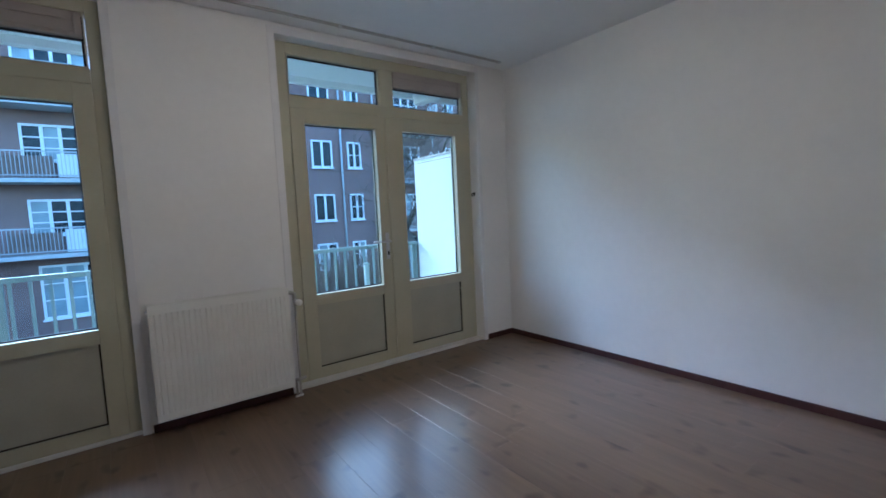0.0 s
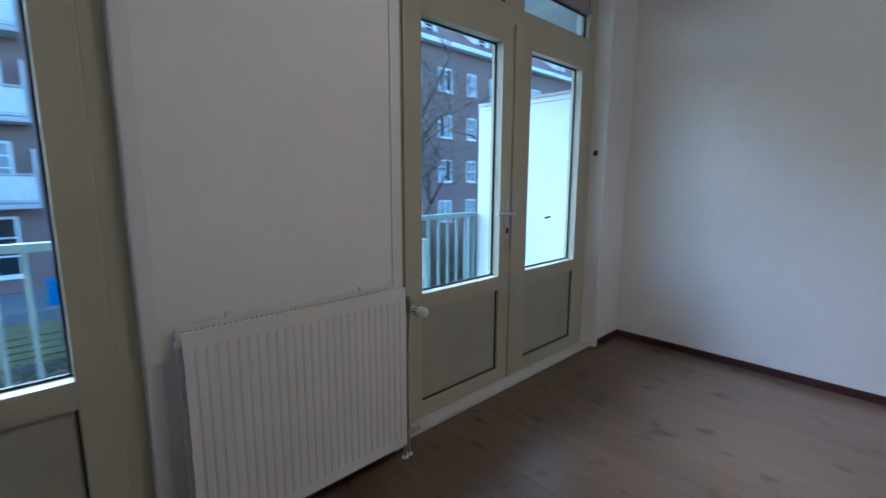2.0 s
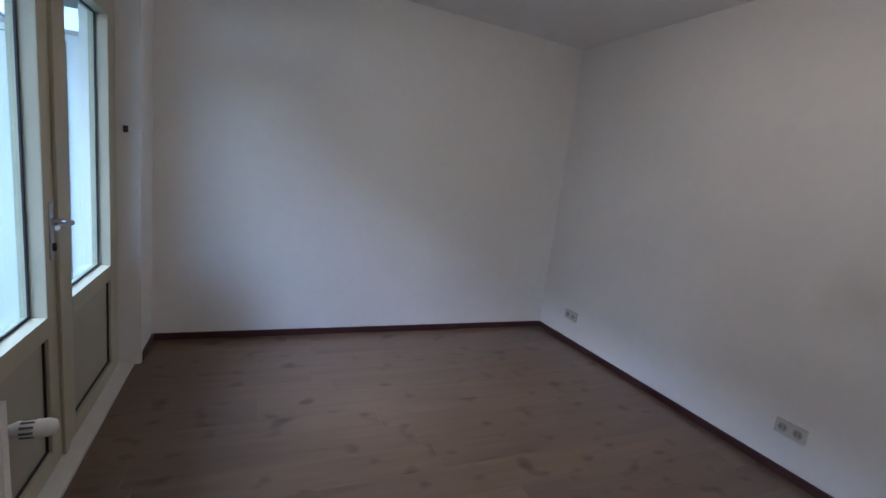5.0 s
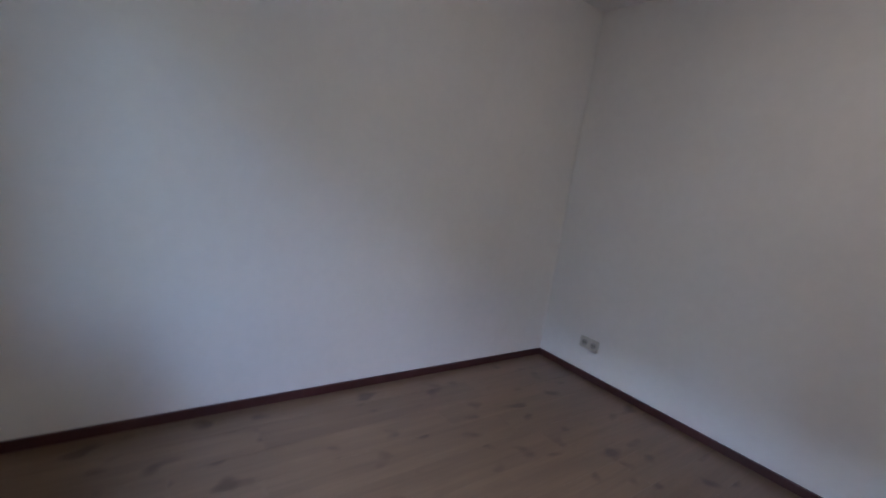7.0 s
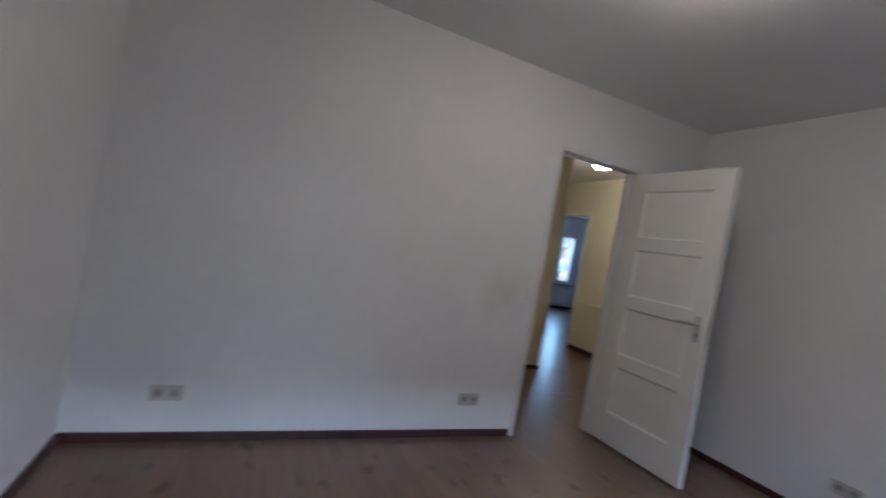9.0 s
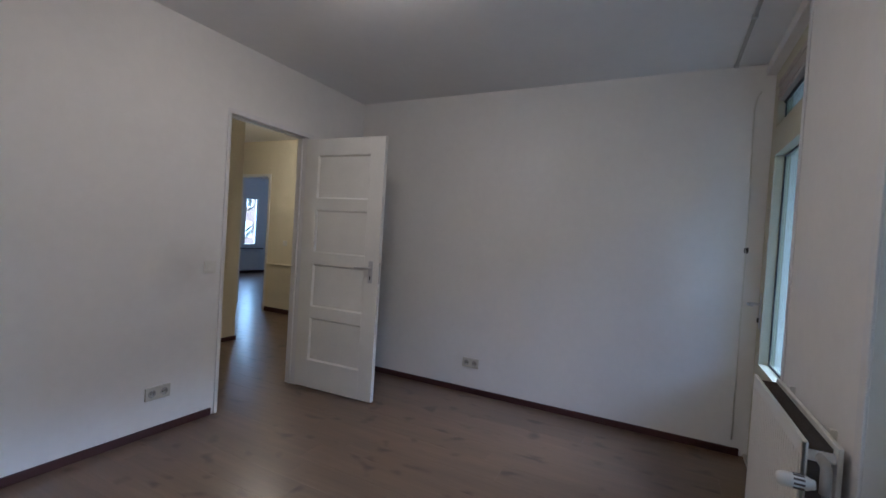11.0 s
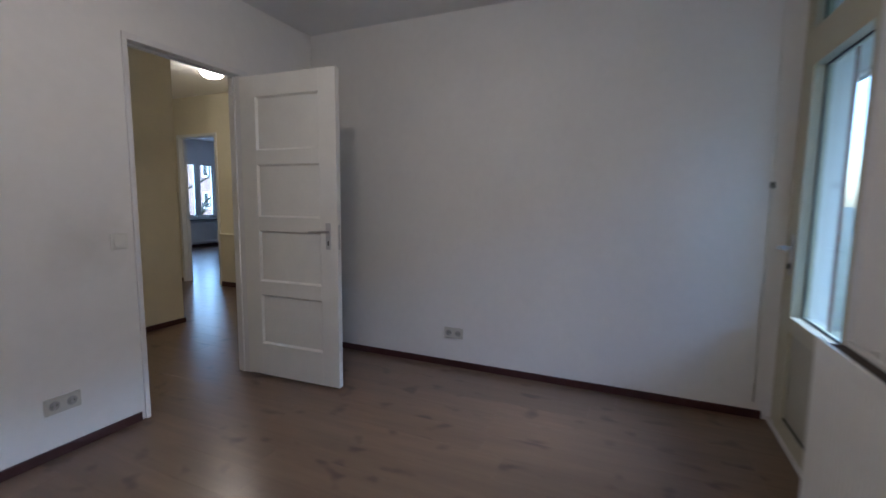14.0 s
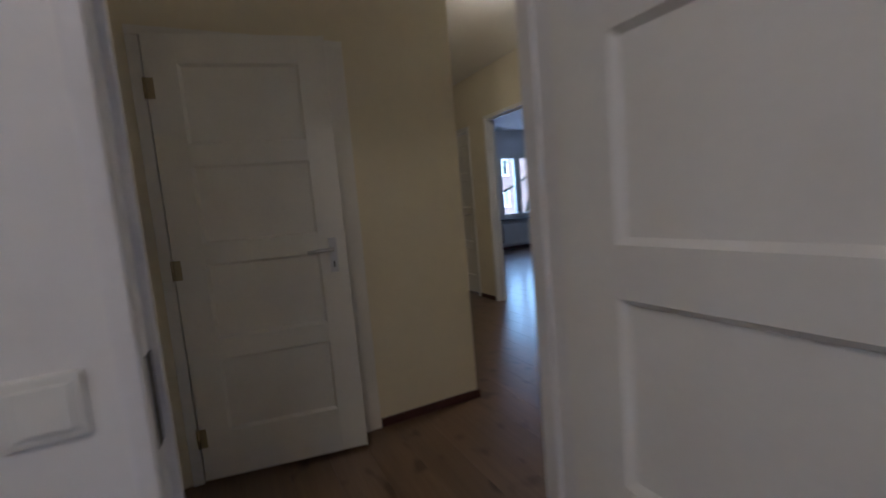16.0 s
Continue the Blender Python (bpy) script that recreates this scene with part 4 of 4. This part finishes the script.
HEDGE = painted("ivy_leaves", (0.06, 0.075, 0.03), 0.6, 0.4, 6, 0.3, 30)


def leafy(x, y, w, h, n, seed, mat, label):
    rng = random.Random(seed)
    bm = bmesh.new()
    for k in range(n):
        c = Vector((rng.gauss(0, w * 0.4), rng.gauss(0, w * 0.25), rng.random() ** 1.5 * h))
        u = Vector((rng.uniform(-1, 1), rng.uniform(-1, 1), rng.uniform(-1, 1))).normalized() * rng.uniform(0.05, 0.1)
        v = u.orthogonal() * 0.6
        bm.faces.new([bm.verts.new(c + q) for q in (-u, v, u, -v)])
    t = thing("hedge", Matrix.Translation((x, y, GZ)), label, "hedge")
    part("leaves", bm, mat, t)


LITTER = painted("leaf_litter", (0.18, 0.15, 0.09), 0.8, 0.5, 6, 0.3, 30)
for k, (x, y) in enumerate(((6.3, 11.6), (8.8, 12.2), (11.0, 12.6))):
    leafy(x, y, 1.8, 1.9, 900, 40 + k, HEDGE, "dark green ivy hedge below the shrubs")
leafy(-0.6, 12.2, 2.2, 0.25, 700, 50, LITTER, "low bed of dry leaves and plants")
leafy(-0.2, 14.5, 2.4, 0.35, 700, 51, LITTER, "low bed of dry leaves and plants")
FENCEWOOD = painted("greenish_fence_wood", (0.26, 0.25, 0.11), 0.8, 0.25, 3, 0.4, 40)
fence = thing("garden_fence", Matrix.Translation((-2.0, 16.6, GZ)), "low greenish wooden slat fence in the gardens", "fence")
sm = meshed("slat", boxes((-3.0, 3.0, -0.012, 0.012, 0, 0.13)), FENCEWOOD)
for k in range(6):
    ob = new("slat", sm)
    ob.parent, ob.location = fence, (0, 0, 0.12 + 0.18 * k)
for x in (-2.9, -1.0, 1.0, 2.9):
    part("post", boxes((x - 0.05, x + 0.05, 0.0125, 0.1, 0, 1.25)), FENCEWOOD, fence)
BLUE = painted("blue_plastic", (0.02, 0.16, 0.36), 0.45, 0.1, 5, 0.05)
bn = thing("storage_bin", Matrix.Translation((0.6, 21.2, GZ + 0.6)), "blue plastic storage bin on the terrace", "bin")
part("body", boxes((-0.45, 0.45, -0.3, 0.3, 0, 0.75), bevel=0.05), BLUE, bn)
part("lid", boxes((-0.48, 0.48, -0.33, 0.33, 0.7505, 0.83), bevel=0.03), BLUE, bn)

# street side beyond the far window
sb = thing("street_building", Matrix.Translation((-12.0, -34.0, GZ)), "brown brick house row across the street", "apartment building", kind="structure")
part("wall", boxes((-18, 18, -8, -0.02, 0, 9.0)), BRICK, sb)
rg = random.Random(2)
for i in range(3):
    for k in range(9):
        fm, cs, hh, e, pd, pc = KINDS["pair"]
        ob = new("window", fm)
        ob.parent, ob.location, ob.rotation_euler = sb, (-15 + 3.6 * k, 0.02, 1.0 + 2.9 * i), (0, 0, math.pi)
        for px, cw in cs:
            p = new("pane", pc if rg.random() < 0.4 else pd)
            p.parent, p.location = ob, (px, 0.012, e)

# ---------------------------------------------------------------- laminate floor
PL, PW = 1.29, 0.193
rng = random.Random(4)
floor = solid("floor", boxes((-1.0, 3.3, HS - 0.05, FY0, -0.1, -0.012), (-7.3, -1.0, -7.95, 0.0, -0.1, -0.012), (-1.0, 0.8, -5.35, HS - 0.05, -0.1, -0.012)), UNDER, "brown oak laminate floor with dark knots", "floor")
floor_far = solid("floor_far", boxes((-7.3, -7.29, -7.9, -7.89, -0.03, -0.02)), UNDER, "brown oak laminate floor of the corridor", "floor")
ZONES = ((XW - 0.05, XE + 0.1, YS2, FY0), (HX - 0.05, 0.8, HS - 0.05, YS2), (HX - 0.1, -0.82, -5.35, HS - 0.05), (-7.3, HX - 0.1, -7.95, -2.15))


def plank_mesh(length):
    bm = bmesh.new()
    c = 0.0012
    lo = [bm.verts.new((x, y, -0.012)) for x, y in ((0, 0), (PW, 0), (PW, length), (0, length))]
    mi = [bm.verts.new((x, y, -c * 0.35)) for x, y in ((0.0002, 0.0002), (PW - 0.0002, 0.0002), (PW - 0.0002, length - 0.0002), (0.0002, length - 0.0002))]
    hi = [bm.verts.new((x, y, 0)) for x, y in ((c, c), (PW - c, c), (PW - c, length - c), (c, length - c))]
    for a, b in ((lo, mi), (mi, hi)):
        for k in range(4):
            bm.faces.new((a[k], a[(k + 1) % 4], b[(k + 1) % 4], b[k]))
    bm.faces.new(hi)
    return meshed("plank", bm, FLOOR)


PLANKS = {}
count, x = 0, XE - PW + 0.01
while x > -7.5:
    y = FY0 + rng.random() * PL
    while y > -8.0:
        y0 = y - PL
        zones = [z for z in ZONES if x + PW > z[0] + 0.002 and x < z[1] - 0.002 and y > z[2] and y0 < z[3]]
        if zones:
            a, b = max(y0, min(z[2] for z in zones)), min(y, max(z[3] for z in zones))
            key = round(b - a, 3)
            if key > 0.03:
                if key not in PLANKS:
                    PLANKS[key] = plank_mesh(key)
                ob = new("plank", PLANKS[key])
                ob.parent = floor if count < 290 else floor_far
                ob.location = (x, a, 0)
                count += 1
        y = y0
    x -= PW
